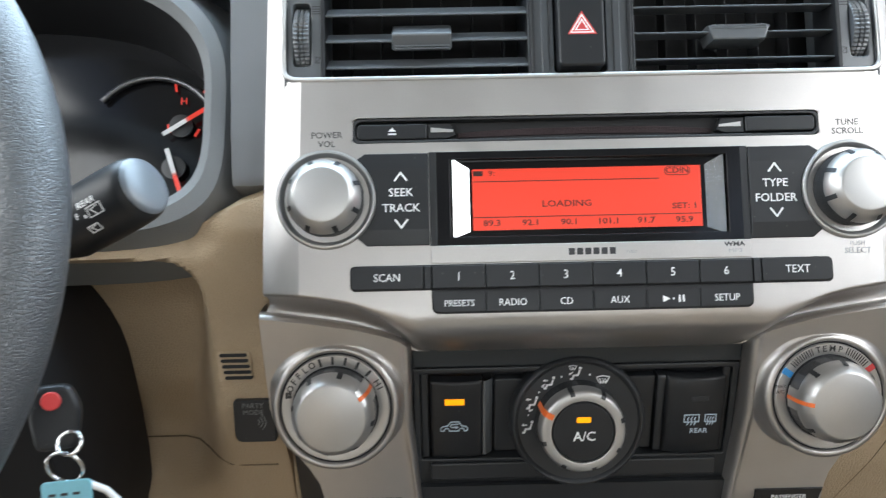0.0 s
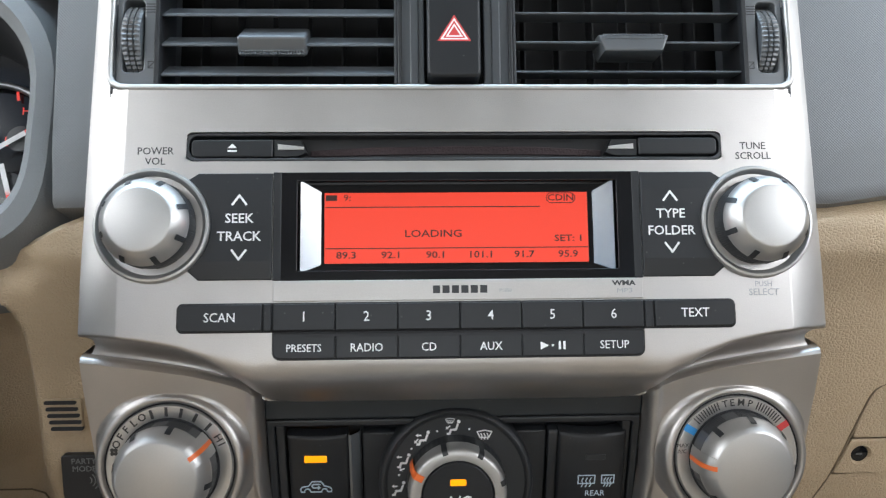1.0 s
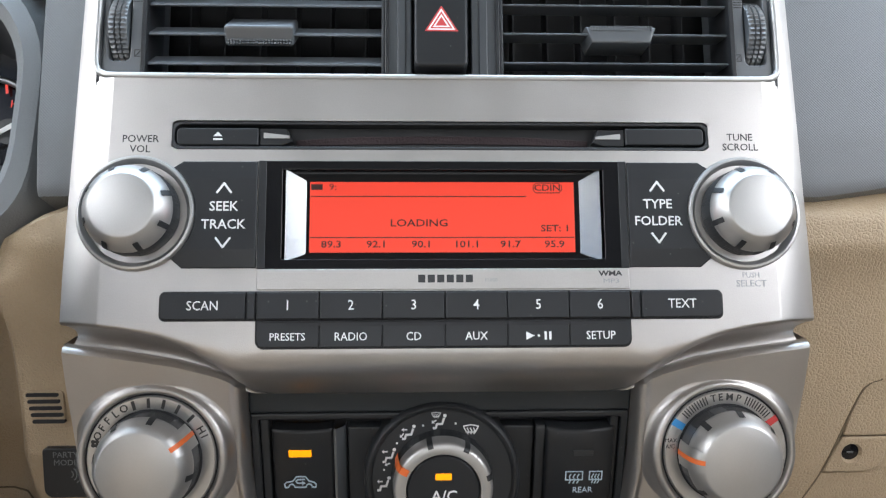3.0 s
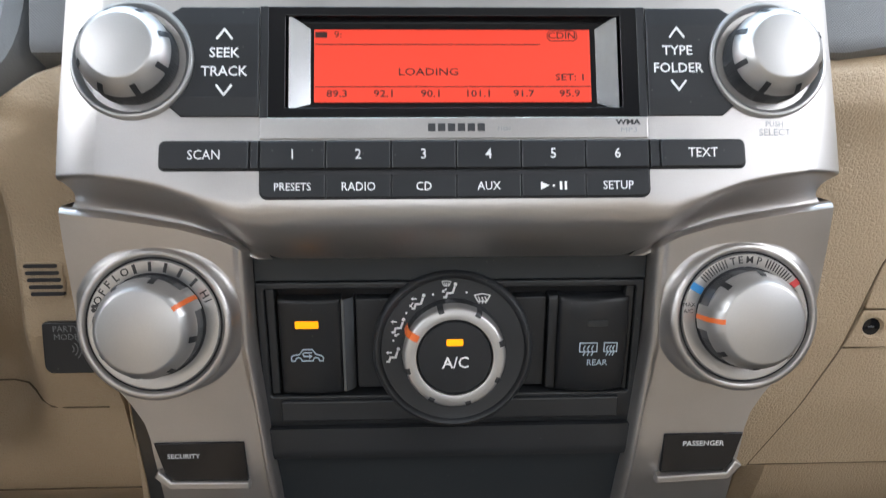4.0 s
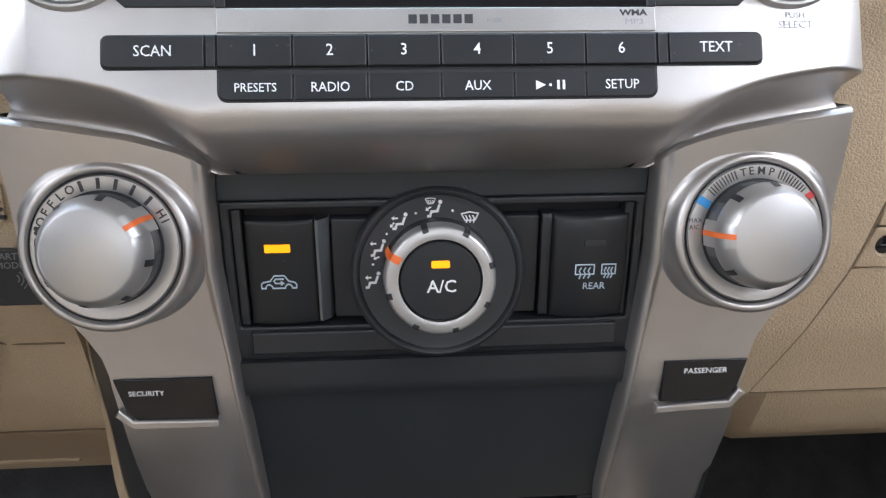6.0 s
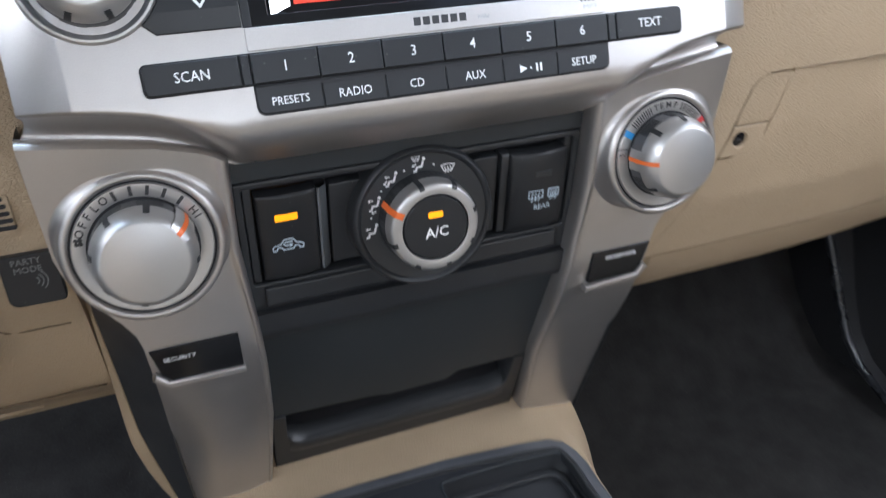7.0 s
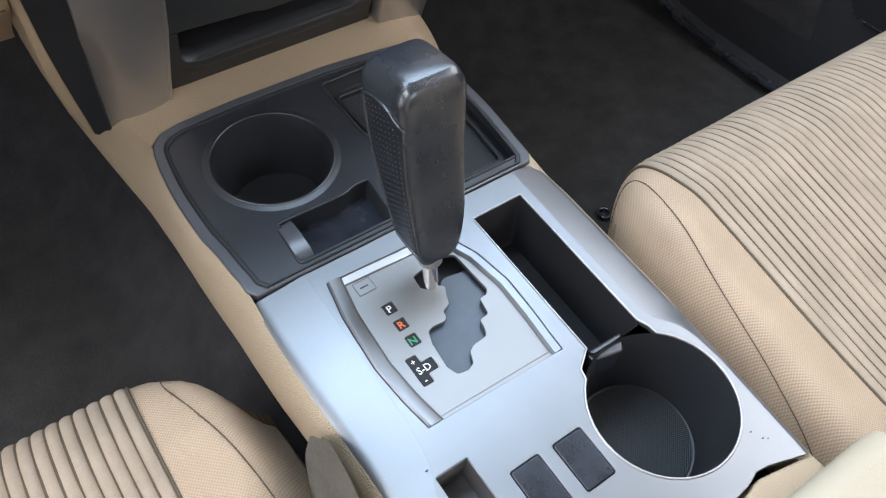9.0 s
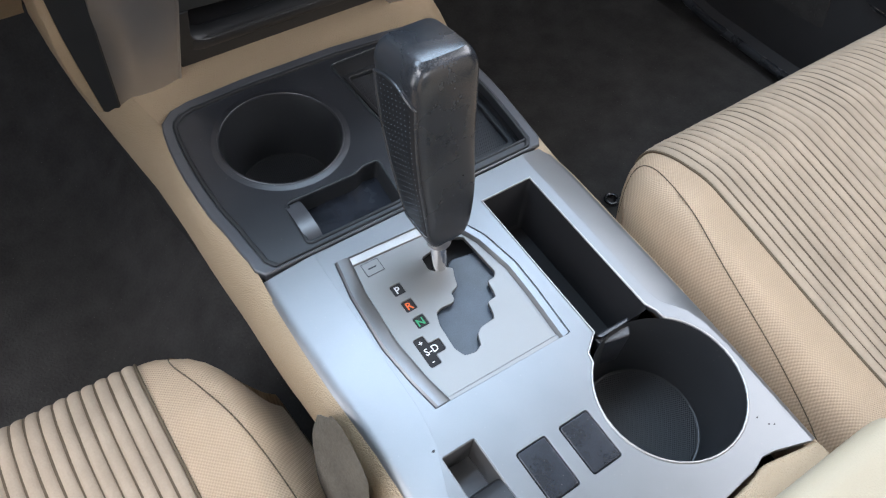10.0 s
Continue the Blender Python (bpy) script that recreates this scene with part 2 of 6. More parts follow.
def curve_soft(table, x):
    """Like curve_at, but rounded through the rows of the table."""
    n = len(table)
    if x <= table[0][0] or x >= table[-1][0]:
        return curve_at(table, x)
    i = max(j for j in range(n - 1) if table[j][0] <= x)
    (x0, p0), (x1, p1) = table[i], table[i + 1]

    def slope(j):
        a, b = max(0, j - 1), min(n - 1, j + 1)
        return (table[b][1] - table[a][1]) / (table[b][0] - table[a][0])
    h = x1 - x0
    t = (x - x0) / h
    return (2 * t ** 3 - 3 * t * t + 1) * p0 + (t ** 3 - 2 * t * t + t) * h * slope(i) + (3 * t * t - 2 * t ** 3) * p1 + (t ** 3 - t * t) * h * slope(i + 1)


def smooth(a, b, x):
    t = min(1, max(0, (x - a) / (b - a)))
    return t * t * (3 - 2 * t)


def steps(a, b, n):
    return [a + (b - a) * i / n for i in range(n + 1)]


# ---- materials ----
SILVER = material("satin_silver_paint", (0.49, 0.468, 0.452), 0.36, 0.88, 0.10, 0.26, 0.0006, dust=0.16)
KNOB_SILVER = material("satin_chrome", (0.47, 0.46, 0.45), 0.38, 0.78, 0.09, 0.18, 0.0006, dust=0.12)
GUNMETAL = material("smoked_chrome", (0.17, 0.17, 0.175), 0.3, 0.85, 0.1, 0.05, 0.0005)
BRIGHT = material("polished_trim", (0.8, 0.8, 0.8), 0.14, 1.0, 0.02)
# Paler blue grey puts the sky's reflection into the stalk end's colour.
END_CAP = material("worn_end_sky_sheen", (0.13, 0.145, 0.165), 0.34, 0, 0.15, 0.1, 0.0008, spec=0.9)
CHEEK = material("satin_mirror_cheek", (0.62, 0.62, 0.62), 0.22, 1.0, 0.1)
BLACK = material("black_plastic", (0.021, 0.0225, 0.025), 0.42, 0, 0.2, 0.12, 0.0006, dust=0.15)
BUTTON = material("button_plastic", (0.018, 0.0187, 0.0205), 0.36, 0, 0.15, 0.06, 0.0005, spec=0.34, dust=0.1)
SLAT = material("grey_vent_plastic", (0.085, 0.092, 0.1), 0.3, 0, 0.1, 0.06, 0.0005, spec=0.9)
GLOSS = material("gloss_black", (0.008, 0.008, 0.009), 0.12, 0, 0.1, spec=0.35)
DECK = material("black_tray_plastic", (0.021, 0.023, 0.0285), 0.32, 0, 0.3, 0.15, 0.0007, dust=0.25, spec=1.0)
CHARCOAL = material("charcoal_plastic", (0.024, 0.0285, 0.0325), 0.44, 0, 0.12, 0.15, 0.0007, dust=0.1)
# Near-black: paints the shade deep in recesses; also serves black windows and chips.
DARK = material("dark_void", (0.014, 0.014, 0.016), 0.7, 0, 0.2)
PAD = material("soft_black_dash", (0.165, 0.172, 0.182), 0.42, 0, 0.08, weave=0.0015, weave_axes="XZ", weave_shade=0.88, weave_bump=0.22)
LEATHER = material("black_leather", (0.06, 0.064, 0.07), 0.36, 0, 0.15, dots=0.4, dots_size=0.0017, spec=0.9)
KNOB_BLACK = material("worn_black_rubber", (0.026, 0.029, 0.034), 0.26, 0, 0.35, 0.12, 0.0009, dust=0.3, spec=1.0)
BEIGE = material("beige_grained_plastic", (0.425, 0.323, 0.213), 0.47, 0, 0.06, dots=0.42, dots_size=0.0021)
SEAM = material("shadowed_seam", (0.14, 0.105, 0.065), 0.8)
BINNACLE = material("grey_binnacle_plastic", (0.17, 0.175, 0.18), 0.45, 0, 0.08, dots=0.15, dots_size=0.0016)
FABRIC = material("beige_woven_cloth", (0.53, 0.395, 0.275), 0.85, 0, 0.07, weave=0.0026, spec=0.2)
PLEAT = material("ribbed_velour_cloth", (0.44, 0.35, 0.262), 0.9, 0, 0.14, 0.6, 0.0014, stain=0.12, spec=0.15)
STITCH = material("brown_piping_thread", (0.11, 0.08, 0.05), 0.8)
CARPET = material("black_carpet", (0.058, 0.056, 0.055), 0.95, 0, 0.4, 0.9, 0.0025, dust=0.2, spec=0.1)
FELT = material("grey_felt", (0.13, 0.117, 0.097), 0.95, 0, 0.4, 0.9, 0.0025, spec=0.1)
VINYL = material("cream_vinyl", (0.46, 0.395, 0.285), 0.5, 0, 0.03, dots=0.15, dots_size=0.0025)
WHITE = material("white_print", (0.75, 0.75, 0.75), 0.5)
DEEP_GREY_PRINT = material("deep_grey_print", (0.15, 0.155, 0.16), 0.5)
GREY_PRINT = material("grey_print", (0.3, 0.31, 0.32), 0.5)
DARK_PRINT = material("dark_print", (0.025, 0.025, 0.027), 0.5)
LCD_INK = material("display_ink", (0.035, 0.008, 0.006), 0.4)
RED = material("red_print", (0.55, 0.05, 0.05), 0.4)
BLUE = material("blue_print", (0.03, 0.22, 0.5), 0.4)
ORANGE = material("orange_pointer", (0.75, 0.15, 0.03), 0.45)
GREEN = material("green_print", (0.03, 0.32, 0.14), 0.4)
ICON_BLUE = material("pale_blue_print", (0.5, 0.6, 0.68), 0.5)
HEADLINER = material("grey_headliner", (0.45, 0.43, 0.39), 0.95, 0, 0.04, 0.3, 0.002)
TRIM_DARK = material("dark_door_plastic", (0.035, 0.035, 0.037), 0.45, 0, 0.15, 0.2, 0.0015)
GATE_METAL = material("brushed_gate_metal", (0.27, 0.262, 0.255), 0.42, 0.75, 0.04, 0.05, 0.0006)
VOID_PLASTIC = material("matt_black_shroud", (0.012, 0.012, 0.013), 0.5, 0, 0.15, 0.1, 0.001, spec=0.2)
CONSOLE_SILVER = material("console_silver", (0.255, 0.262, 0.272), 0.36, 0.75, 0.05, 0.06, 0.0006, stain=0.05, dust=0.2)
STAINED_BLACK = material("stained_black_plastic", (0.017, 0.021, 0.03), 0.24, 0, 0.6, 0.1, 0.0008, stain=0.3, dust=0.12, spec=0.6)
SLIDER = material("blue_grey_slider", (0.042, 0.056, 0.078), 0.34, 0, 0.5, 0.1, 0.0008, stain=0.35, dust=0.15, spec=0.6)
RUBBER = material("ribbed_rubber_mat", (0.02, 0.022, 0.026), 0.6, 0, 0.2, weave=0.0022)
BEZEL = material("dark_satin_bezel", (0.07, 0.075, 0.085), 0.3, 0, 0.2, 0.08, 0.0008, dust=0.2, spec=1.0)
PILLAR = material("satin_grey_pillar", (0.055, 0.06, 0.067), 0.33, 0, 0.12, 0.1, 0.0007, dust=0.1, spec=0.8)
MOUTH = material("dark_plum_felt", (0.045, 0.034, 0.036), 0.95, 0, 0.5, 0.9, 0.0012, spec=0.1)
# Darkened satin chrome: holds the shade of dial skirts and the USB well.
SKIRT = material("shaded_satin_chrome", (0.12, 0.12, 0.125), 0.42, 0.5, 0.15, 0.3, 0.0006)
LCD = glowing("lit_red_display", (0.88, 0.062, 0.032), 0.57)
AMBER = glowing("amber_lamp", (1.0, 0.36, 0.0), 1.2)
GAUGE_RED = glowing("lit_red_gauge", (0.9, 0.05, 0.03), 0.5)


# ---- the cabin ----
def wall(name, outline, depth, m, mat, holes=()):
    """A flat wall in metres, outline in its own plane, with openings through it."""
    ob = part(name, slab([(a * 1000, b * 1000) for a, b in outline], 0, depth * 1000, 4, [[(a * 1000, b * 1000) for a, b in h] for h in holes]), mat, None)
    ob.matrix_world = m
    return tagged(ob, kind="structure")


def floor_height(x, y):
    up = smooth(0.70, 1.05, y)
    tunnel = 0.10 * (1 - smooth(0.10, 0.24, abs(x)))
    return 0.085 + 0.34 * up + tunnel + 0.004 * noise.noise((x * 9, y * 9, 0))


carpet = part("floor", skirt(sheet(lambda x, y: (x, y, floor_height(x, y)), steps(-0.80, 0.80, 64), steps(-2.0, 1.05, 90)), (0, 0, -0.03)), CARPET, None)
tagged(carpet, "black carpet over the car floor and tunnel", "carpet", kind="structure")
wall("ceiling", [(-0.62, -2.0), (0.62, -2.0), (0.62, 0.36), (-0.62, 0.36)], 0.03, pose(0, 0, 1.36), HEADLINER)
side = [(-2.0, 0.05), (1.08, 0.05), (1.08, 0.9), (0.95, 0.93), (0.36, 1.37), (-2.0, 1.37)]
glass_1 = [(-0.42, 0.90), (0.62, 0.90), (0.28, 1.30), (-0.36, 1.30)]
glass_2 = [(-1.45, 0.90), (-0.52, 0.90), (-0.48, 1.30), (-1.40, 1.30)]
open_door = [(-0.42, 0.28), (0.58, 0.28), (0.62, 0.90), (0.28, 1.30), (-0.36, 1.30)]
wall("wall_left", side, 0.03, pose(-0.80, 0, 0, 90, 0, 90), TRIM_DARK, [open_door, glass_2])
wall("wall_right", side, 0.03, pose(0.80, 0, 0, 90, 0, 90), TRIM_DARK, [glass_1, glass_2])
wall("wall_rear", [(-0.80, 0.05), (0.80, 0.05), (0.80, 1.37), (-0.80, 1.37)], 0.03, pose(0, -2.0, 0, 90, 0, 0), HEADLINER, [[(-0.6, 0.9), (0.6, 0.9), (0.55, 1.28), (-0.55, 1.28)]])
wall("wall_front", [(-0.80, 0.05), (0.80, 0.05), (0.80, 0.88), (-0.80, 0.88)], 0.03, pose(0, 1.08, 0, 90, 0, 0), DARK)


# ---- dashboard ----
def dash_depth(x, z):
    """How far forward the beige lower dash lies at a height."""
    y = curve_at([(0.393, 0.645), (0.396, 0.626), (0.400, 0.619), (0.411, 0.611), (0.45, 0.560), (0.475, 0.524), (0.4827, 0.515), (0.495, 0.508), (0.515, 0.500), (0.5476, 0.488), (0.56, 0.481), (0.575, 0.4735), (0.59, 0.467), (0.60, 0.463), (0.66, 0.458), (0.70, 0.450), (0.72, 0.444), (0.735, 0.446), (0.75, 0.456)], z) if x < 0 else curve_at([(0.450, 0.545), (0.456, 0.520), (0.47, 0.502), (0.50, 0.486), (0.55, 0.470), (0.60, 0.463), (0.66, 0.458), (0.70, 0.450), (0.72, 0.444), (0.735, 0.446), (0.75, 0.456)], z)
    y += 0.035 * smooth(0.3, 0.75, abs(x))
    if x < -0.2:
        dx, dz, r = -0.224 - 0.05 * max(0, z - 0.62) - x, 0.7015 - z, 0.026
        d = r - math.hypot(r - dx, r - dz) if dx < r and dz < r else min(dx, dz)
        y += 0.060 * smooth(0, 0.012 + 0.25 * max(0, 0.70 - z), d) * smooth(0.49, 0.57, z)
    if x < -0.2:
        y += 0.012 * smooth(-0.205, -0.235, x) * smooth(0.7005, 0.716, z)
    inner = smooth(-0.1885, -0.1865, x) if x < 0 else smooth(0.186, 0.168, x)
    y += 0.075 * inner * smooth(0.590, 0.562, z)
    return y


dash = thing("dashboard", pose(0, 0, 0), "two-tone dashboard with black padded top and beige grained lower panels", "dashboard")
def panel_top(x):
    return curve_at([(-0.79, 0.714), (-0.33, 0.7145), (-0.27, 0.716), (-0.235, 0.7205), (-0.213, 0.730), (-0.203, 0.7355), (-0.17, 0.748), (0.17, 0.744), (0.20, 0.744), (0.45, 0.780), (0.79, 0.795)], x)


def panel_point(x, k):
    foot = 0.393 if x < 0 else 0.450
    z = foot + (panel_top(x) - foot) * k
    return x, dash_depth(x, z) if z < panel_top(x) - 0.002 else dash_depth(x, z) + 0.006, z


zs = [(z - 0.450) / 0.305 for z in [0.450, 0.453, 0.456, 0.46, 0.465, 0.47, 0.48, 0.49, 0.50, 0.515, 0.53, 0.545, 0.56] + steps(0.575, 0.748, 56) + [0.753, 0.755]]
part("lower_panel", skirt(sheet(panel_point, steps(-0.79, -0.33, 30) + steps(-0.327, -0.209, 48) + steps(-0.206, -0.189, 8) + [-0.1886, -0.1880, -0.1873, -0.1865] + steps(-0.184, -0.161, 8), steps(0, 0.47, 40) + steps(0.477, 0.98, 50) + [0.993, 1.0]), (0, 0.05, 0)), BEIGE, dash, "beige grained plastic")
part("lower_panel", skirt(sheet(panel_point, steps(0.161, 0.79, 60), zs), (0, 0.05, 0)), BEIGE, dash, "beige grained plastic")
part("bottom_panel", sheet(lambda x, y: (x, y, 0.4505 + 0.05 * smooth(0.6, 0.9, y)), steps(0.0, 0.79, 10), steps(0.543, 1.0, 8)), TRIM_DARK, dash, "dark underside")
part("bottom_panel", sheet(lambda x, y: (x, y, 0.3935 + 0.06 * smooth(0.66, 0.95, y)), steps(-0.79, -0.165, 10), steps(0.643, 1.0, 8)), TRIM_DARK, dash, "dark underside")
part("edge_bead", tube([(x, dash_depth(x, 0.411) - 0.0006, 0.411) for x in steps(-0.5, -0.2515, 16)], 0.0022, res=3), BEIGE, dash, "raised beige bead")


def pad_profile(k):
    """The black top pad from its front lip up and forward to the windshield."""
    return curve_at([(0, 0.468), (0.06, 0.449), (0.08, 0.448), (0.2, 0.453), (0.5, 0.478), (0.62, 0.50), (0.72, 0.55), (1, 0.98)], k), curve_at([(0, 0.736), (0.06, 0.745), (0.08, 0.748), (0.2, 0.775), (0.5, 0.86), (0.62, 0.885), (0.72, 0.895), (1, 0.86)], k)


def pad_point(x, k):
    y, z = pad_profile(k)
    lift = min(0.05, 0.15 * max(0, x - 0.2)) * (1 - smooth(0.1, 0.6, k))
    return x, y + 0.035 * smooth(0.3, 0.75, abs(x)), z + lift


part("upper_pad", skirt(sheet(pad_point, steps(0.168, 0.79, 40), steps(0, 1, 50)), (0, 0.02, -0.004)), PAD, dash, "soft black padded top")
part("upper_pad", skirt(sheet(pad_point, steps(-0.168, 0.168, 10), [0.55, 0.62, 0.72, 0.85, 1.0]), (0, 0.02, -0.004)), PAD, dash, "soft black padded top")
part("upper_pad", skirt(sheet(pad_point, steps(-0.2035, -0.168, 8), steps(0, 1, 50)), (0, 0.02, -0.004)), PAD, dash, "soft black padded top")
part("upper_pad", skirt(sheet(pad_point, steps(-0.79, -0.2035, 40), steps(0.62, 1, 20)), (0, 0.02, -0.004)), PAD, dash, "soft black padded top")

# seams, glove box and small fittings
glove = thing("glove_box", pose(0, 0, 0), "closed beige glove box lid with a round lock beside the stack", "glove box")
def lid_point(x, z):
    return x, dash_depth(max(x, 0.19), z) - 0.0016, z
def seam_x(z):
    """Slanting edge of the trim panel beside the glove box."""
    return curve_at([(0.506, 0.178), (0.5852, 0.2185), (0.6207, 0.2297), (0.6340, 0.2343), (0.6385, 0.2368), (0.6415, 0.2405), (0.6432, 0.2460)], z)


def lid_left(z):
    return seam_x(z) if z < 0.5845 else curve_at([(0.5845, 0.2185), (0.5850, 0.2440), (0.5875, 0.2505), (0.592, 0.2540), (0.6072, 0.2590), (0.6437, 0.2690)], z)


lid = sheet(lambda f, z: lid_point(lid_left(z) + f * (0.70 - lid_left(z)), z), [0, 0.004, 0.012] + steps(0.03, 1, 40), steps(0.5065, 0.582, 14) + [0.5844, 0.5846, 0.5850, 0.5862, 0.5875, 0.590, 0.592] + steps(0.597, 0.6432, 12))
part("lid", skirt(lid, (0, 0.006, 0)), BEIGE, glove, "beige grained lid")
def slant_left(z):
    return 0.1615 + 0.009 * smooth(0.575, 0.555, z)


slant = sheet(lambda f, z: (slant_left(z) + f * (seam_x(z) - 0.0006 - slant_left(z)), dash_depth(0.2, z) - 0.0046 + (0.0012 if f > 0.99 else 0), z), [0, 0.5, 0.95, 0.985, 1.0], steps(0.5065, 0.632, 18) + [0.6345, 0.637, 0.639, 0.641, 0.6425, 0.6432, 0.6442])
part("gap", tube([(seam_x(z) + 0.0002, dash_depth(0.2, z) - 0.0030, z) for z in steps(0.507, 0.634, 14) + [0.6385, 0.6415, 0.6432]], 0.0008, res=2), SEAM, glove)
part("gap", tube([(x, dash_depth(max(x, 0.19), 0.506) - 0.0006, 0.506) for x in steps(0.176, 0.70, 24)], 0.0008, res=2), SEAM, glove)
part("slant_panel", skirt(slant, (0, 0.006, 0)), BEIGE, dash, "beige slanted trim panel")
brow = sheet(lambda x, z: (x, dash_depth(x, z) - 0.0046 * (1 - smooth(0.655, 0.700, z)) + (0.0012 if z < 0.6442 and x > 0.247 else 0), z), steps(0.1615, 0.2465, 8) + steps(0.2475, 0.70, 30), [0.6438, 0.6446, 0.646] + steps(0.65, 0.701, 10))
part("brow", skirt(brow, (0, 0.006, 0.0)), BEIGE, dash, "beige overhang above the glove box")
lock = leaning(0.2475, dash_depth(0.247, 0.592) - 0.0016, 0.592, -4.9)
part("latch", slab(rounded([(-18.4, 16.3), (-16.2, 28.7), (-11.2, 44.0), (-7.4, 48.4), (-1.0, 50.6), (20.2, 50.8), (11.0, 16.5)], 2.0), -1, 0.9, 0.8, m=lock), BEIGE, glove, "slanted beige pull latch")
part("backing", slab([(-28, -7), (-12, 49), (21, 51), (5, -6)], -2, -0.9, 0.1, m=lock), SEAM, glove)
hole = ring(-12.1, 5.4, 6.4, 32)
part("lock_plate", slab(rounded([(-27.6, -6.4), (-19.0, 15.2), (9.8, 15.4), (6.4, -1.0), (2.0, -5.4), (-4, -6.6)], 2.0), -1, 1.0, 0.8, [hole], m=lock), BEIGE, glove, "beige lock plate")
part("lock_funnel", lathe([(6.9, 1.1), (6.3, 1.2), (5.6, 0.4), (5.0, -0.8)], -12.1, 5.4, 40, m=lock), BEIGE, glove)
part("lock_cylinder", lathe([(0, -0.4), (3.8, -0.4), (5.2, -0.8)], -12.1, 5.4, 32, m=lock), GLOSS, glove, "dark lock cylinder")
part("key_slot", slab(rrect(-14.2, 4.9, -10.6, 5.9, 0.3), -0.5, -0.1, 0.1, m=lock), GUNMETAL, glove)

grille = thing("sensor_grille", leaning(-0.2135, 0.4575, 0.630, 2), "five slot grille in beige dash", "grille")
part("backing", slab(rrect(-10.5, -9.5, 10.5, 9.5, 2), -6, -0.6, 0.3), BEIGE, grille)
for i in range(5):
    part("slot", slab(rrect(-9 + i * 0.7, 6.6 - i * 3.7, 8.2 + i * 0.7, 8.6 - i * 3.7, 0.9), -2.0, 0.3, 0.05), DARK, grille)

party = thing("party_mode_switch", leaning(-0.2045, 0.4590, 0.594, 2), "square black switch set into the beige dash", "switch")
part("body", slab(rrect(-12.0, -15, 14.5, 13, [5, 2, 2, 2]), -4, 1.6, 0.8), BUTTON, party)
part("lettering", joined(letters("PARTY", 4.6, 0.5, 9.4, 1.7), letters("MODE", 4.6, 0.5, 5.0, 1.7), *[stroke(ring(2.0, -1.5, r, 8, -50, 50), 0.5, 1.7) for r in (2.2, 4.2, 6.2)]), DEEP_GREY_PRINT, party, "grey lettering")

for z0, x0, x1 in ((0.5476, -0.33, -0.197), (0.4827, -0.34, -0.192)):
    t = part("trim", tube([(x, dash_depth(x, z0) - 0.0005, z0) for x in steps(x0, x1, 12)], 0.0006, res=2), SEAM, None)
    tagged(t, "dark seam line in the beige dash", "seam", kind="structure")


# ---- centre stack: silver surround ----
stack = thing("centre_stack", PANEL, "satin silver centre stack surround with black climate bay", "centre stack")


def face_low(u):
    return curve_at([(0, -41.5), (84, -41.5), (92, -40.5), (98, -37), (103, -32.5), (109, -27), (118, -20.5), (130, -15), (145, -11.2), (165, -8.6), (183, -7.4)], abs(u))


def face_out(u, v):
    """Depth of the silver face: flat, faceted at the flanks, rolling under at its foot."""
    a = abs(u)
    w = -0.30 * max(0, a - 161) - 0.012 * max(0, a - 163) ** 2
    reach = curve_at([(0, 27), (88, 27), (104, 14), (112, 7), (120, 4), (140, 2.5), (183, 2)], a)
    k = min(1, max(0, (face_low(u) + reach - v) / reach))
    return w - reach * 1.35 * k ** 3.4


us = [-183, -182, -179, -175, -170, -166, -163, -161.6, -161.0, -160.4, -158, -150, -140, -131.5, -125, -118, -112, -106, -100, -95, -88, -85, -78]
us = us + steps(-70, 70, 20) + [-u for u in reversed(us)]
vs_hi = [205, 190, 175, 160, 140, 120, 112.5, 111.3, 108, 100, 90, 75.6, 70, 55, 40, 25, 18, 10, 2]


def face_point(u, row):
    if row < len(vs_hi):
        v = vs_hi[row]
    else:
        f = (row - len(vs_hi) + 1) / 22
        v = 2 + (face_low(u) - 2) * math.sin(f * math.pi / 2)
    shrink = 1 - 0.00013 * max(0, v - 20)
    return mm(u * shrink, v, face_out(u, v))


rows = list(range(len(vs_hi) + 22))


def face_keep(u, row):
    r = int(row)
    if r < len(vs_hi) - 1:
        v = (vs_hi[r] + vs_hi[r + 1]) / 2
        if v > 112.5 and abs(u) < 169:
            return False
        if 75.6 < v < 90 and abs(u) < 131.5:
            return False
        if 18 < v < 70 and abs(u) < 88:
            return False
    return True


face = sheet(face_point, us, rows, keep=face_keep)
part("radio_surround", skirt(face, mm(0, 0, -12)), SILVER, stack, "satin silver painted surround")
# bright rounded lip along the vent opening
for s in (-1, 1):
    pts = [mm(s * u, v, face_out(min(u, 167), 112) - 0.9) for u, v in ((0, 112.4), (120, 112.4), (158, 112.5), (164, 113.2), (167.6, 115.2), (169.2, 118.5), (169.4, 124), (169, 160), (167.5, 204))]
    part("vent_lip", tube(pts, 0.0017, res=4), KNOB_SILVER, stack)


# ---- lower wings that carry the dials and run down as legs ----
def wing_depth(z):
    return curve_at([(0.33, 0.522), (0.36, 0.511), (0.44, 0.4815), (0.50, 0.4590), (0.52, 0.4525), (0.537, 0.4480), (0.60, 0.4394), (0.648, 0.4330), (0.68, 0.4290)], z)


def wing_outer(z):
    return curve_at([(0.33, 0.157), (0.44, 0.1595), (0.50, 0.1590), (0.525, 0.1595), (0.545, 0.1605), (0.555, 0.1625), (0.566, 0.1680), (0.578, 0.1760), (0.59, 0.1830), (0.60, 0.1870), (0.61, 0.1890), (0.635, 0.1895), (0.65, 0.190), (0.68, 0.190)], z)


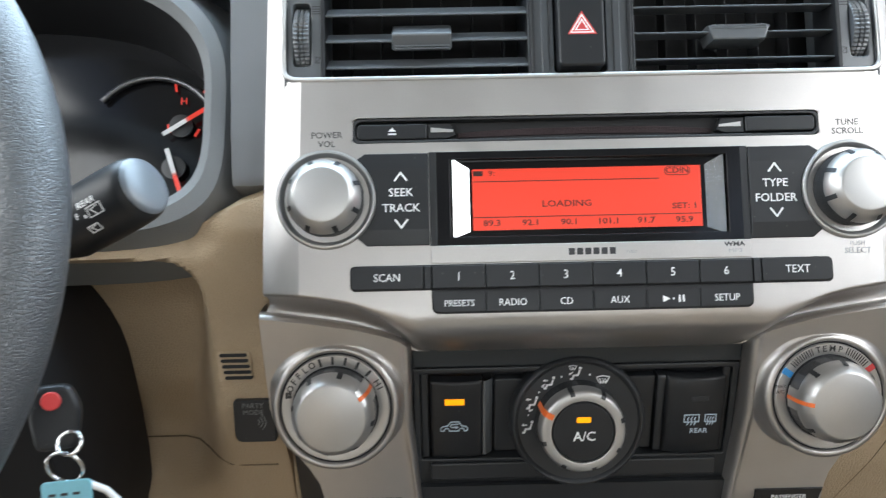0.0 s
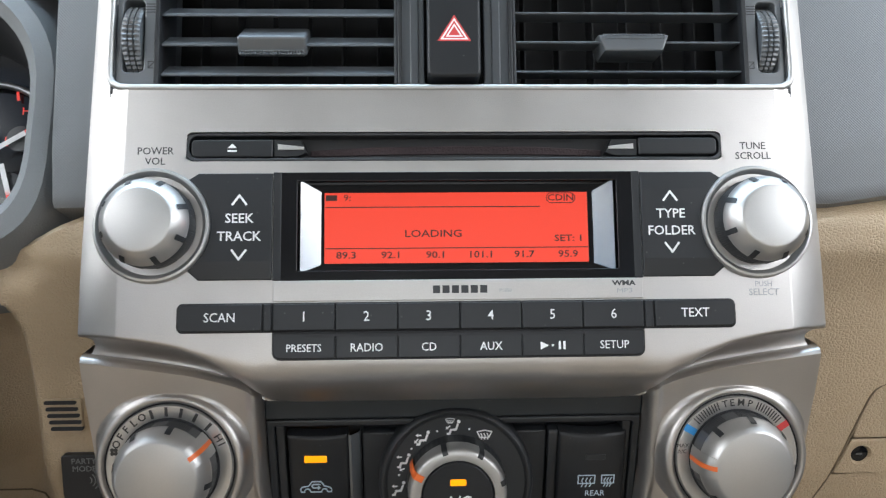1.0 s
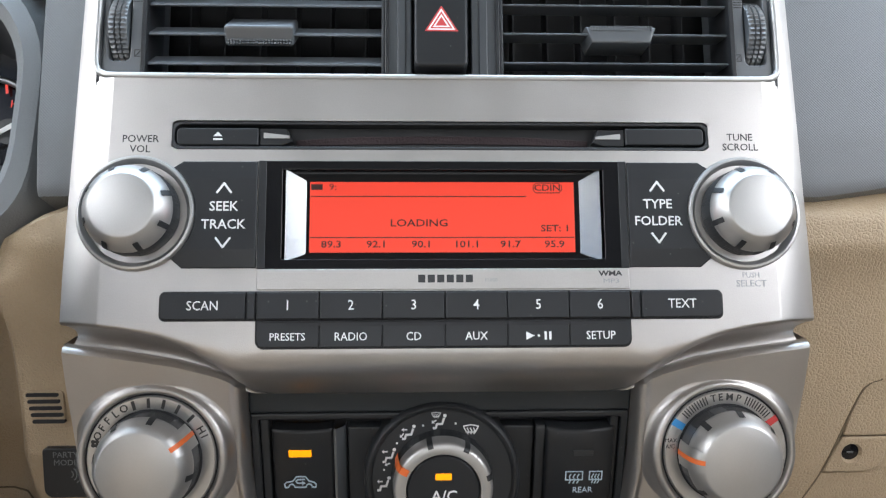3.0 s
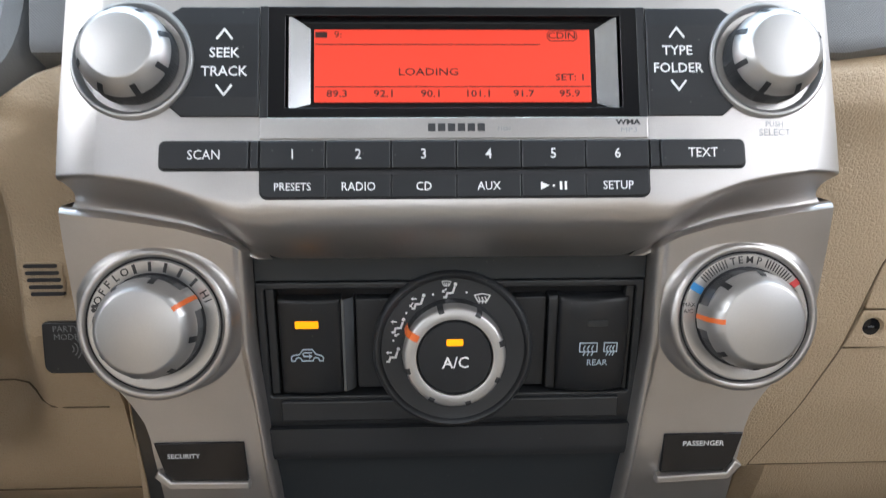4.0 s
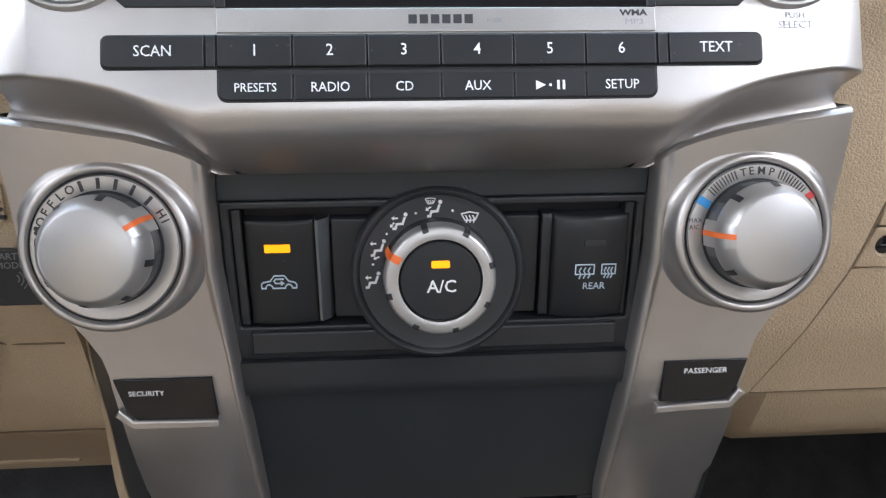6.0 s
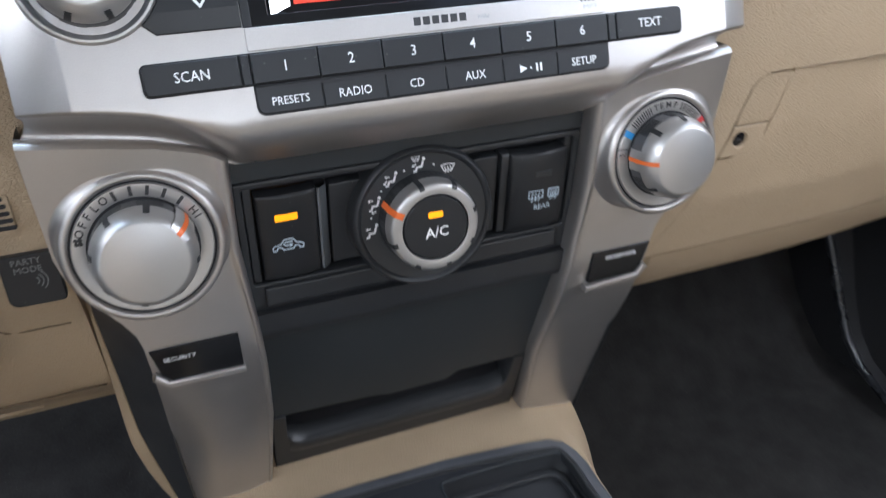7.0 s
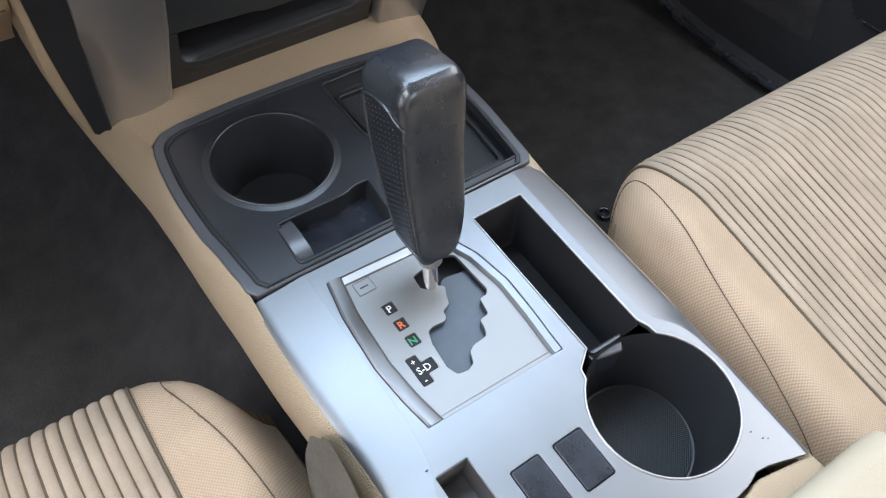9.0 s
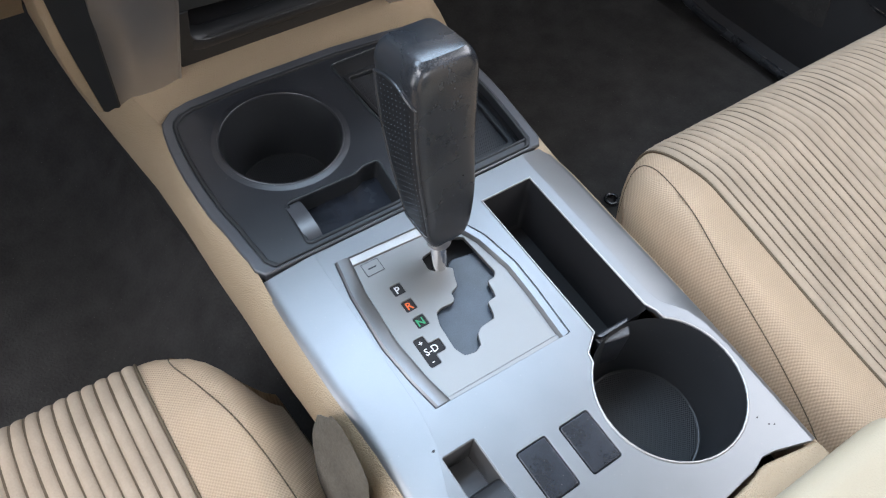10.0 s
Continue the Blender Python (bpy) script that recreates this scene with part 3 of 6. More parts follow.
def wing_inner(z):
    return curve_at([(0.33, 0.104), (0.40, 0.099), (0.45, 0.0955), (0.51, 0.0965), (0.54, 0.098), (0.60, 0.1025), (0.65, 0.1015), (0.68, 0.101)], z)


def wing_top(x):
    return curve_at([(0.100, 0.6478), (0.105, 0.6520), (0.115, 0.6570), (0.134, 0.6628), (0.16, 0.6675), (0.19, 0.6720)], x)


wing_cols = [(0, 0.030), (0, 0.004), (0.002, 0.0012), (0.006, 0.0), (0.016, 0.0)] + [(f, 0.0) for f in steps(0.15, 0.86, 9)] + [(0.915, 0.0), (0.935, -0.0003), (0.95, -0.0016), (0.965, -0.0018), (0.978, -0.0012), (0.992, 0.0012), (1.0, 0.004), (1.0, 0.032)]
wing_rows = steps(0.350, 0.50, 12) + [0.505, 0.512, 0.52, 0.528, 0.537, 0.545, 0.55, 0.555, 0.56, 0.566, 0.572, 0.578, 0.584, 0.59, 0.60, 0.61, 0.62, 0.63]


def wing_mesh(s):
    def point(c, r):
        f, back = wing_cols[c]
        z = wing_rows[r] if r < len(wing_rows) else 0.63
        x = wing_outer(z) + (wing_inner(z) - wing_outer(z)) * f
        if r >= len(wing_rows):
            k = (0, 0.2, 0.4, 0.55, 0.7, 0.82, 0.93, 0.975, 1.0)[r - len(wing_rows) + 1]
            z = 0.63 + (wing_top(x) - 0.63) * k
            x = wing_outer(z) + (wing_inner(z) - wing_outer(z)) * f
            z = 0.63 + (wing_top(x) - 0.63) * k
            back += (0, 0, 0, 0, 0, 0, 0.0001, 0.0016, 0.0042)[min(8, r - len(wing_rows) + 1)]
        if c == 0:
            back = 0.006 + 0.024 * smooth(0.555, 0.580, z)
        y = wing_depth(z) + back + 0.006 * smooth(0.505, 0.44, z) * (2 * f - 1) ** 2
        return s * x, y, z
    return skirt(sheet(point, range(len(wing_cols)), range(len(wing_rows) + 8)), (0, 0.006, -0.001))


def flank_out(z):
    return curve_at([(0.345, 0.1680), (0.36, 0.1696), (0.414, 0.176), (0.45, 0.1795), (0.496, 0.182), (0.53, 0.1835), (0.585, 0.186)], z)


def flank_back(z):
    return curve_at([(0.345, 0.018), (0.36, 0.019), (0.414, 0.022), (0.45, 0.023), (0.496, 0.036), (0.53, 0.040), (0.585, 0.040)], z)


def strip_out(z):
    return curve_at([(0.345, 0.1720), (0.36, 0.1755), (0.3765, 0.1795), (0.40, 0.1835), (0.43, 0.187), (0.60, 0.1875)], z)


up = PANEL.inverted()
for s in (-1, 1):
    bm = wing_mesh(s)
    bm.transform(up)
    part("wing", bm, SILVER, stack, "satin silver wing running down into a leg")
    # dark flank beside the leg
    if s < 0:
        bm = sheet(lambda f, z: (-(wing_outer(min(z, 0.56)) - 0.0004) * (1 - f) - flank_out(z) * f, wing_depth(z) + 0.004 * (1 - f) + flank_back(z) * f, z), [0, 0.1, 0.4, 0.9, 1.0], steps(0.345, 0.585, 24))
        bm.transform(up)
        part("flank_panel", skirt(bm, mm(3, 0, -3)), BLACK, stack, "dark plastic flank")
        bm = sheet(lambda k, z: (-(flank_out(z) - 0.0008, flank_out(z) + 0.0004, strip_out(z) - 0.0012, strip_out(z), strip_out(z) + 0.001)[k], wing_depth(z) + flank_back(z) + (0.002, -0.0006, 0.002, 0.0045, 0.11)[k], z), range(5), steps(0.345, 0.562, 24))
        bm.transform(up)
        part("side_strip", skirt(bm, mm(1, 0, -1)), BEIGE, stack, "beige strip beside the flank")
        continue
    bm = sheet(lambda f, z: (s * (wing_outer(min(z, 0.56)) - 0.0004 + f * (0.010 + 0.015 * smooth(0.36, 0.55, z))), wing_depth(z) + 0.004 + f * 0.085, z), [0, 0.1, 0.4, 1.0], steps(0.345, 0.585, 20))
    bm.transform(up)
    part("flank_panel", skirt(bm, mm(-s * 3, 0, 0)), BLACK, stack, "dark plastic flank")

# curved underside between the radio face and each wing
for s in (-1, 1):
    def under(u, k):
        a = Vector(mm(s * u, face_low(u) + 0.2, face_out(u, face_low(u) + 0.2) - 0.6))
        x = u * 0.001 * (1 + 0.035 * smooth(120, 183, u))
        b = up @ Vector((s * x, wing_depth(wing_top(x)) + 0.007, wing_top(x) - 0.004))
        deep = 0.011 * smooth(94, 125, u)
        c = Vector((a.x, a.y - 0.0015, min(a.z, b.z) - deep))
        return a * (1 - k) ** 2 + c * 2 * k * (1 - k) + b * k * k
    part("underside", sheet(under, [90, 94, 98, 102, 106, 110, 115, 122, 130, 140, 150, 160, 170, 177, 183], steps(0, 1, 10)), SILVER, stack, "silver underside of the radio face")

# passenger and security windows
for s, word, at, size in ((-1, "SECURITY", -143.5, 3.9), (1, "PASSENGER", 138, 4.4)):
    unit = thing("indicator_window", LOWER @ Matrix.Translation(mm(0, 0, 0.6)), "gloss black indicator window with white lettering and silver sill", "indicator", "indicator windows")
    o = [(-158.5, -67.5), (-111, -67.5), (-110.5, -91.5), (-150, -91.0), (-154.5, -86)]
    if s > 0:
        o = [(-a - 2, b) for a, b in o]
        o = [(116 if abs(a - 109) < 1 else 114.5 if abs(a - 108.5) < 1 else a + 3, b) for a, b in o]
    part("pane", slab(o, -4, 0.5, 0.5), GLOSS, unit, "gloss black pane")
    lift = 8 if s < 0 else 6
    part("lettering", letters(word, size, at, -75.5 if s < 0 else -73.5, 0.55, bold=0.02), WHITE, unit, "white lettering")
    sill = [(-157.5, -84), (-151.5, -90.6), (-110, -91.5), (-109.5, -96.0), (-152, -95.5), (-160, -87.5)]
    if s > 0:
        sill = [(156.5, -84), (152.5, -91.4), (114, -93.4), (113.5, -97.8), (154, -96.2), (160.5, -87)]
    part("sill", slab(sill, -4, 2.4, 1.0), SILVER, unit, "bright silver sill")

# ---- radio ----
radio = thing("car_radio", PANEL, "car radio with lit red display, black keys and two silver knobs", "car radio")
part("display_bezel", slab(rrect(-88.5, 17.8, 88.5, 70, 0.8), -8, 0.6, 0.4, [rrect(-77, 22.4, 77, 65.6, 0.5)]), GLOSS, radio, "gloss black bezel")
part("display_back", slab(rrect(-80, 20, 80, 68, 0.5), -9, -4.2, 0.3), GLOSS, radio)
part("bezel_cheek", slab(rrect(-88.5, 17.8, -84.6, 70, 0.3), 0, 1.0, 0.4), BUTTON, radio)
part("bezel_cheek", slab(rrect(84.6, 17.8, 88.5, 70, 0.3), 0, 1.0, 0.4), BUTTON, radio)
screen = part("screen", slab(rrect(-64.5, 26.1, 63.5, 60.5, 0.2), -4.6, -3.2, 0.1), LCD, radio, "lit red dot matrix screen")
w = -3.18
part("screen_text", joined(
    bar(-64, 56.6, -58.5, 59.4, w, 0.05), letters("9:", 4.4, -53.6, 57.9, w, wide=1.2), letters("CDIN", 4.4, 50.5, 57.6, w, wide=1.2, bold=0.05),
    stroke([(45, 55.2), (56, 55.2), (57.5, 56.6), (57.5, 58.6), (56, 60), (45, 60), (43.6, 58.6), (43.6, 56.6), (45, 55.2)], 0.35, w),
    stroke([(-64, 53.4), (40, 53.4)], 0.42, w), stroke([(-64, 33.3), (63, 33.3)], 0.42, w),
    letters("LOADING", 5.0, -12, 40.2, w, wide=1.25, bold=0.03), letters("SET: 1", 4.5, 54, 37.6, w, wide=1.25, bold=0.05),
    *[letters(f, 4.6, u, 29.9, w, wide=1.25, bold=0.05) for f, u in (("89.3", -54), ("92.1", -32.4), ("90.1", -10.8), ("101.1", 11), ("91.7", 32), ("95.9", 53.4))]), LCD_INK, screen, "dark red dot matrix lettering")
for s in (-1, 1):
    bm = bmesh.new()
    q = [(-75.6, 21.6, -0.4), (-66.2, 25.6, -4.0), (-66.2, 61.0, -4.0), (-75.6, 66.2, -0.4)]
    if s > 0:
        q = [(-a, b, c) for a, b, c in reversed(q)]
    vs = [bm.verts.new(mm(*p)) for p in q]
    bm.faces.new(vs)
    skirt(bm, mm(0, 0, -1.5))
    part("display_cheek", bm, CHEEK, radio, "mirror bright angled cheek")

# keys on a dark backing
part("key_backing", slab(rrect(-133, -6.6, 133, 7.4, 3), -2, 0.25, 0.2), DARK, radio)
part("key_backing", slab(rrect(-88.4, -19.7, 88.4, 0, 4), -2, 0.25, 0.2), DARK, radio)
part("brand_strip", slab(rrect(-88.2, 7.9, 88.2, 17.7, 0.6), -1, 0.9, 0.4), SILVER, radio, "satin silver strip with dark printed marks")
strip_marks = [bar(u, 11.2, u + 3.4, 14.9, 0.9, 0.05) for u in (-12.6, -8.1, -3.6, 0.9, 5.4, 9.9)]
part("brand_print", joined(*strip_marks), DARK_PRINT, radio, "dark printed badge")
part("model_print", letters("P1850", 2.4, 22, 12.2, 0.95), GREY_PRINT, radio)
part("format_print", letters("WMA", 3.3, 79, 15.2, 0.95, wide=1.35, bold=0.12), DARK_PRINT, radio, "printed audio format")
part("format_print", letters("MP3", 3.0, 79.3, 11.6, 0.95, wide=1.5), GREY_PRINT, radio, "printed audio format")


def key(u0, v0, u1, v1, word, r=0.5, size=5.2, mark=None, w1=1.7, bold=0.01, dv=0.0):
    k = part("key", slab(rrect(u0 + 0.25, v0 + 0.2, u1 - 0.25, v1 - 0.2, r), -1, w1, 0.55), BUTTON, radio)
    if word:
        part("lettering", letters(word, size, (u0 + u1) / 2, (v0 + v1) / 2 + dv, w1 + 0.02, bold=bold, wide=0.92), WHITE, k, "white lettering")
    for piece in mark or ():
        piece.transform(Matrix.Translation(mm(43.3, -14.0, -0.8)))
        part("symbol", piece, WHITE, k, "white symbol")
    return k


key(-132.4, -6.1, -92.8, 7.0, "SCAN", [2.6, 0.5, 0.5, 2.6], 6.2)
key(-92.6, -6.1, -88.4, 7.0, "", 0.3)
key(88.4, -6.1, 93.0, 7.0, "", 0.3)
key(93.2, -5.9, 132.4, 7.2, "TEXT", [0.5, 2.6, 2.6, 0.5], 6.2)
for i in range(6):
    u = -88.1 + i * 29.37
    key(u, -6.0, u + 29.37, 7.0, str(i + 1), 0.4, 6.6)
play = [slab([(-5.2, -1.9), (-1.2, 0), (-5.2, 1.9)], 1.6, 1.75, 0.02), bar(0.2, -0.5, 1.2, 0.5, 1.65, 0.1), bar(3.4, -1.9, 4.5, 1.9, 1.65, 0.1), bar(5.6, -1.9, 6.7, 1.9, 1.65, 0.1)]
for i, word in enumerate(("PRESETS", "RADIO", "CD", "AUX", "", "SETUP")):
    u = -88.1 + i * 29.37
    rad = [3.6 if i == 0 else 0.4, 3.6 if i == 5 else 0.4, 0.4, 0.4]
    key(u, -19.2, u + 29.37, -6.6, word, rad, 5.0 if word == "PRESETS" else 5.5, play if i == 4 else None, 0.9, 0.01, -1.2)
# Dark bar laid on the lower keys as the upper row's shadow line.
part("key_shade_strip", slab(rrect(-74.6, -8.9, 72.8, -7.2, 0.7), 0.3, 0.96, 0.05), DARK, radio, "dark strip painting the shade under the numbered keys")
for s, words, at in ((-1, ("SEEK", "TRACK"), (-104.2, 56.4, 47.4, 38.8, 30.2)), (1, ("TYPE", "FOLDER"), (103.0, 57.4, 48.6, 40.3, 32.2))):
    o = [(-88.8, 18.2), (-88.8, 69.6)] + [(-124, 69.6), (-128.4, 66.6)] + ring(-145.3, 44.5, 27.6, 14, 53, -53) + [(-128.2, 22.4), (-123.4, 18.2)]
    o = [(s * -1 * a, b) for a, b in o]
    rocker = slab(o, -2, 1.9, 0.6)
    for v, n in ((61.0, -1), (27.0, 1)):
        bmesh.ops.bisect_plane(rocker, geom=rocker.verts[:] + rocker.edges[:] + rocker.faces[:], plane_co=mm(0, v, 0), plane_no=(0, 1, 0))
    for p in rocker.verts:
        if p.co.z > 0:
            p.co.z -= 0.13 * max(0, p.co.y - 0.061, 0.027 - p.co.y)
    k = part("key", rocker, BUTTON, radio, "large black rocker key", 10)
    u, v1, v2, v3, v4 = at
    part("lettering", joined(letters(words[0], 6.4, u, v2, 1.92, bold=0.06), letters(words[1], 6.4, u, v3, 1.92, bold=0.06)), WHITE, k, "white lettering")
    part("symbol", stroke([(u - 3.3, v1 - 2.2), (u, v1 + 2.2), (u + 3.3, v1 - 2.2)], 1.0, 1.95), WHITE, k, "white chevron")
    part("symbol", stroke([(u - 3.3, v4 + 2.2), (u, v4 - 2.2), (u + 3.3, v4 + 2.2)], 1.0, 1.95), WHITE, k, "white chevron")
for word, size, u, v, ink in (("POWER", 5.0, -145, 80.6, DARK_PRINT), ("VOL", 5.0, -145, 75.6, DARK_PRINT), ("TUNE", 5.0, 146, 82.4, DARK_PRINT), ("SCROLL", 5.0, 146, 77.4, DARK_PRINT), ("PUSH", 3.6, 147.5, 14.2, GREY_PRINT), ("SELECT", 4.6, 147.5, 10.2, GREY_PRINT)):
    part("surround_print", letters(word, size, u, v, 0.08, bold=0.02), ink, radio, "printed word")

# disc slot
slot = thing("disc_slot", PANEL, "black disc slot with eject key above the display", "disc slot")
part("surround", slab(rrect(-131.5, 75.8, 131.5, 89.8, 5.5), -9, -0.5, 0.5, [rrect(-129.4, 77.4, 129.4, 88.2, 4.2)]), BLACK, slot)
part("back", slab(rrect(-131, 76, 131, 89.5, 3), -10, -7.5, 0.3), DARK, slot)
for su in (-1, 1):
    for v, sv in ((75.5, 1), (90.1, -1)):
        arc = [(su * (131.7 - 5 + 5 * math.sin(radians(q))), v + sv * (5 - 5 * math.cos(radians(q)))) for q in range(0, 91, 15)]
        part("corner_fillet", slab([(su * 131.7, v)] + arc, -4, 0, 0.05), SILVER, slot, "silver corner of the surround")
part("eject_key", slab(rrect(-128.2, 77.9, -89.3, 86.4, [2.2, 0.4, 0.4, 2.2]), -8, -0.3, 0.7), BUTTON, slot, "slim black key")
part("blank_key", slab(rrect(89.3, 78.6, 128.2, 87.0, [0.4, 2.2, 2.2, 0.4]), -8, -0.3, 0.7), BUTTON, slot, "slim black key")
part("symbol", slab([(-2.2, 0.2), (2.2, 0.2), (0, 2.4)], -0.4, -0.22, 0.02, m=Matrix.Translation(mm(-108.6, 82, 0))), WHITE, slot, "white eject arrow")
part("symbol", bar(-110.8, 80.3, -106.4, 81.2, -0.35, 0.1), WHITE, slot, "white eject bar")
for s in (-1, 1):
    o = [(-88.9, 78.2), (-78, 78.2), (-73.2, 80.0), (-76, 86.6), (-88.9, 86.6)]
    o = [(a * -s, b) for a, b in o]
    part("guide", slab(o, -8, -1.6, 0.5), BUTTON, slot)
    part("light_guide", slab([(a * -s, b) for a, b in [(-87, 81.6), (-74.5, 81.6), (-74.5, 83.0), (-87, 84.4)]], -2, -1.2, 0.2), KNOB_SILVER, slot)
part("mouth", slab([(-72, 79.2), (-40, 80), (0, 80.4), (40, 80), (72, 79.2), (72, 82.2), (40, 84), (0, 84.4), (-40, 84), (-72, 82.2)], -9, -6.6, 0.3), MOUTH, slot, "felt lined mouth")


def profile_patch(prof, turn, half, lift=0.32):
    """A narrow patch that lies on a turned profile of (radius, height), half a width to each side of an angle."""
    bm = sheet(lambda k, t: mm(prof[k][0] + lift, t, prof[k][1] + lift * 0.5), range(len(prof)), [-half, 0, half])
    bm.transform(pose(0, 0, 0, 0, 0, turn))
    return skirt(bm, (0, 0, -0.0004))


def knurl(depth, n, lo, hi):
    def f(a, r, h):
        return r - depth * (0.5 + 0.5 * math.cos(a * n)) if lo < h < hi else r
    return f


for s, word in ((-1, "volume_knob"), (1, "tuning_knob")):
    m = Matrix.Translation(mm(s * 145.4, 44.6, 0))
    unit = thing(word, PANEL @ m, "round satin silver radio knob with knurled black skirt", "knob", "radio knobs")
    part("dish", lathe([(28.0, -2), (27.6, 1.4), (26.8, 2.6), (25.8, 2.8), (24.6, 1.8), (23.4, -0.6), (0, -0.8)], seg=72), KNOB_SILVER, unit, "silver dished ring")
    part("skirt", lathe([(0, 0), (20.6, 0), (20.8, 8), (19.8, 11.5), (0, 11.5)], seg=200, bumps=knurl(0.35, 66, 1, 10)), BLACK, unit, "knurled black skirt")
    for j in range(8):
        bm = sheet(lambda q, h: mm((20.95 - 0.08 * h + 0.25 * (q % 2)) * math.cos(radians(8 + 45 * j + q * 1.45)), (20.95 - 0.08 * h + 0.25 * (q % 2)) * math.sin(radians(8 + 45 * j + q * 1.45)), h), range(21), [1.5, 3, 4.5, 6, 7.5, 9, 10.5])
        part("knurl", skirt(bm, (0, 0, -0.0006)), BLACK, unit)
    cap = part("cap", lathe([(19.9, 9.6), (20.4, 10.6), (20.2, 12.4), (18.9, 15.0), (17.0, 17.6), (15.2, 19.3), (14.6, 19.7), (13.9, 19.85), (0, 20.1)], seg=96), KNOB_SILVER, unit, "satin silver cap")
    for j in range(8):
        part("notch", profile_patch([(17.5, 17.0), (18.9, 15.0), (20.2, 12.4), (20.5, 9.4)], 20 + 45 * j, 1.3), BLACK, cap)

# ---- vents and hazard switch ----
for s in (-1, 1):
    vent = thing("air_vent", PANEL, "black dashboard air vent with horizontal slats and thumbwheel", "air vent", "dashboard air vents")
    lo, hi = (-169, -29) if s < 0 else (29, 169)
    # Near-black back plate gives the vent its deep shade.
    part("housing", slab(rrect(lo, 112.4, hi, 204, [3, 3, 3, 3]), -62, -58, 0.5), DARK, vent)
    part("floor_plate", slab(rrect(lo, 108, hi, 113.2, 0.5), -58, -3.5, 0.5), BLACK, vent)
    part("side_plate", slab(rrect(*( (lo, 110, lo + 2, 204) if s < 0 else (hi - 2, 110, hi, 204)), 0.4), -58, -3, 0.4), BLACK, vent)
    part("side_plate", slab(rrect(*((hi - 1.5, 110, hi, 204) if s < 0 else (lo, 110, lo + 1.5, 204)), 0.4), -58, -5, 0.4), BLACK, vent)
    c0, c1 = (-167.4, -146.2) if s < 0 else (146.2, 167.4)
    part("wheel_column", slab(rrect(c0, 113, c1, 204, 1.5), -40, -4.5, 0.8, [rrect(s * 159 - 5.2, 121.6, s * 159 + 5.2, 158.5, 2.5)]), SLAT, vent, "grey thumbwheel column")
    inner = s * 147.2
    part("column_edge", slab(rrect(inner - 1.2, 113, inner + 1.2, 204, 0.4), -30, -3.2, 0.5), BUTTON, vent)
    wheel = part("thumbwheel", lathe([(0, -4.4), (18.6, -4.4), (19.6, -3.6), (19.6, -1.7), (18.4, -1.4), (18.4, -1.2), (19.6, -0.9), (19.6, 0.9), (18.4, 1.2), (18.4, 1.4), (19.6, 1.7), (19.6, 3.6), (18.6, 4.4), (0, 4.4)], seg=200, bumps=knurl(0.9, 50, -4, 4), m=Matrix.Translation(mm(s * 159, 140, -19)) @ pose(0, 0, 0, 0, 90, 0)), SLAT, vent, "ribbed thumbwheel")
    part("symbol", stroke([(s * 149.8 - 1.6, 123.6), (s * 149.8 + 1.6, 123.6), (s * 149.8 + 1.6, 127), (s * 149.8 - 1.6, 127), (s * 149.8 - 1.6, 123.6), (s * 149.8 + 1.6, 127)], 0.35, -4.4), DARK_PRINT, vent, "closed vent mark")
    for i in range(4):
        part("symbol", bar(s * 151 - 2.6, 152 + i * 1.4, s * 151 + 2.6, 152.5 + i * 1.4, -4.5), DARK_PRINT, vent, "open vent stripe")
    tilt = 36 if s < 0 else 5
    a, b = (-145.6, -30.4) if s < 0 else (30.4, 145.6)
    for i in range(6):
        v = (120.3 if s < 0 else 122.6) + i * 15.4
        prof = [(-14.5, -0.4), (-1.0, -0.8), (-0.2, 0.0), (-1.0, 0.8), (-14.5, 0.4)] if s < 0 else [(-14.5, -0.3), (-0.8, -0.55), (-0.2, 0.0), (-0.8, 0.55), (-14.5, 0.3)]
        bm = sheet(lambda u, q: mm(u, *[x for x in (prof[q % 5][1], prof[q % 5][0])]), [a, b], range(6))
        bmesh.ops.holes_fill(bm, edges=[e for e in bm.edges if e.is_boundary])
        bm.transform(Matrix.Translation(mm(0, v, -6)) @ pose(0, 0, 0, tilt, 0, 0))
        part("slat", bm, SLAT, vent)
    for i in range(6):
        u = a + 10 + i * 19
        part("fin", slab(rrect(u - 0.5, 113, u + 0.5, 204, 0.2), -56, -40, 0.2), DARK, vent)
    tu, tv = (-91, 135.7) if s < 0 else (90.5, 138)
    tab = slab(rrect(-17, -5.0, 17, 5.0, 1.6), -17, 2.2, 1.4, m=Matrix.Translation(mm(tu, tv, -5.5)) @ pose(0, 0, 0, 34, 0, 0)) if s < 0 else slab([(-15, -5), (15, -5), (18, 3.4), (-18, 3.4)], -17, 1.0, 1.2, m=Matrix.Translation(mm(tu, tv, -5.5)))
    tabo = part("tab", tab, SLAT, vent, "grey sliding tab")
    grip = []
    for i in range(22):
        for j in range(2):
            grip.append(slab(rrect(tu - 15.5 + i * 1.45, tv - (5.6 if s < 0 else -1.2) + j * 1.5, tu - 14.5 + i * 1.45, tv - (4.6 if s < 0 else -2.2) + j * 1.5, 0.1, 1), -6, -3.0 if s < 0 else -4.1, 0.1))
    part("grip", joined(*grip), SLAT, tabo)
part("vent_pillar", slab(rrect(-28.8, 112.8, 28.8, 204, 0.6), -40, -6.5, 0.5, [rrect(-15.6, 115.4, 14.6, 204, 3)]), PILLAR, stack, "dark pillar between the vents")
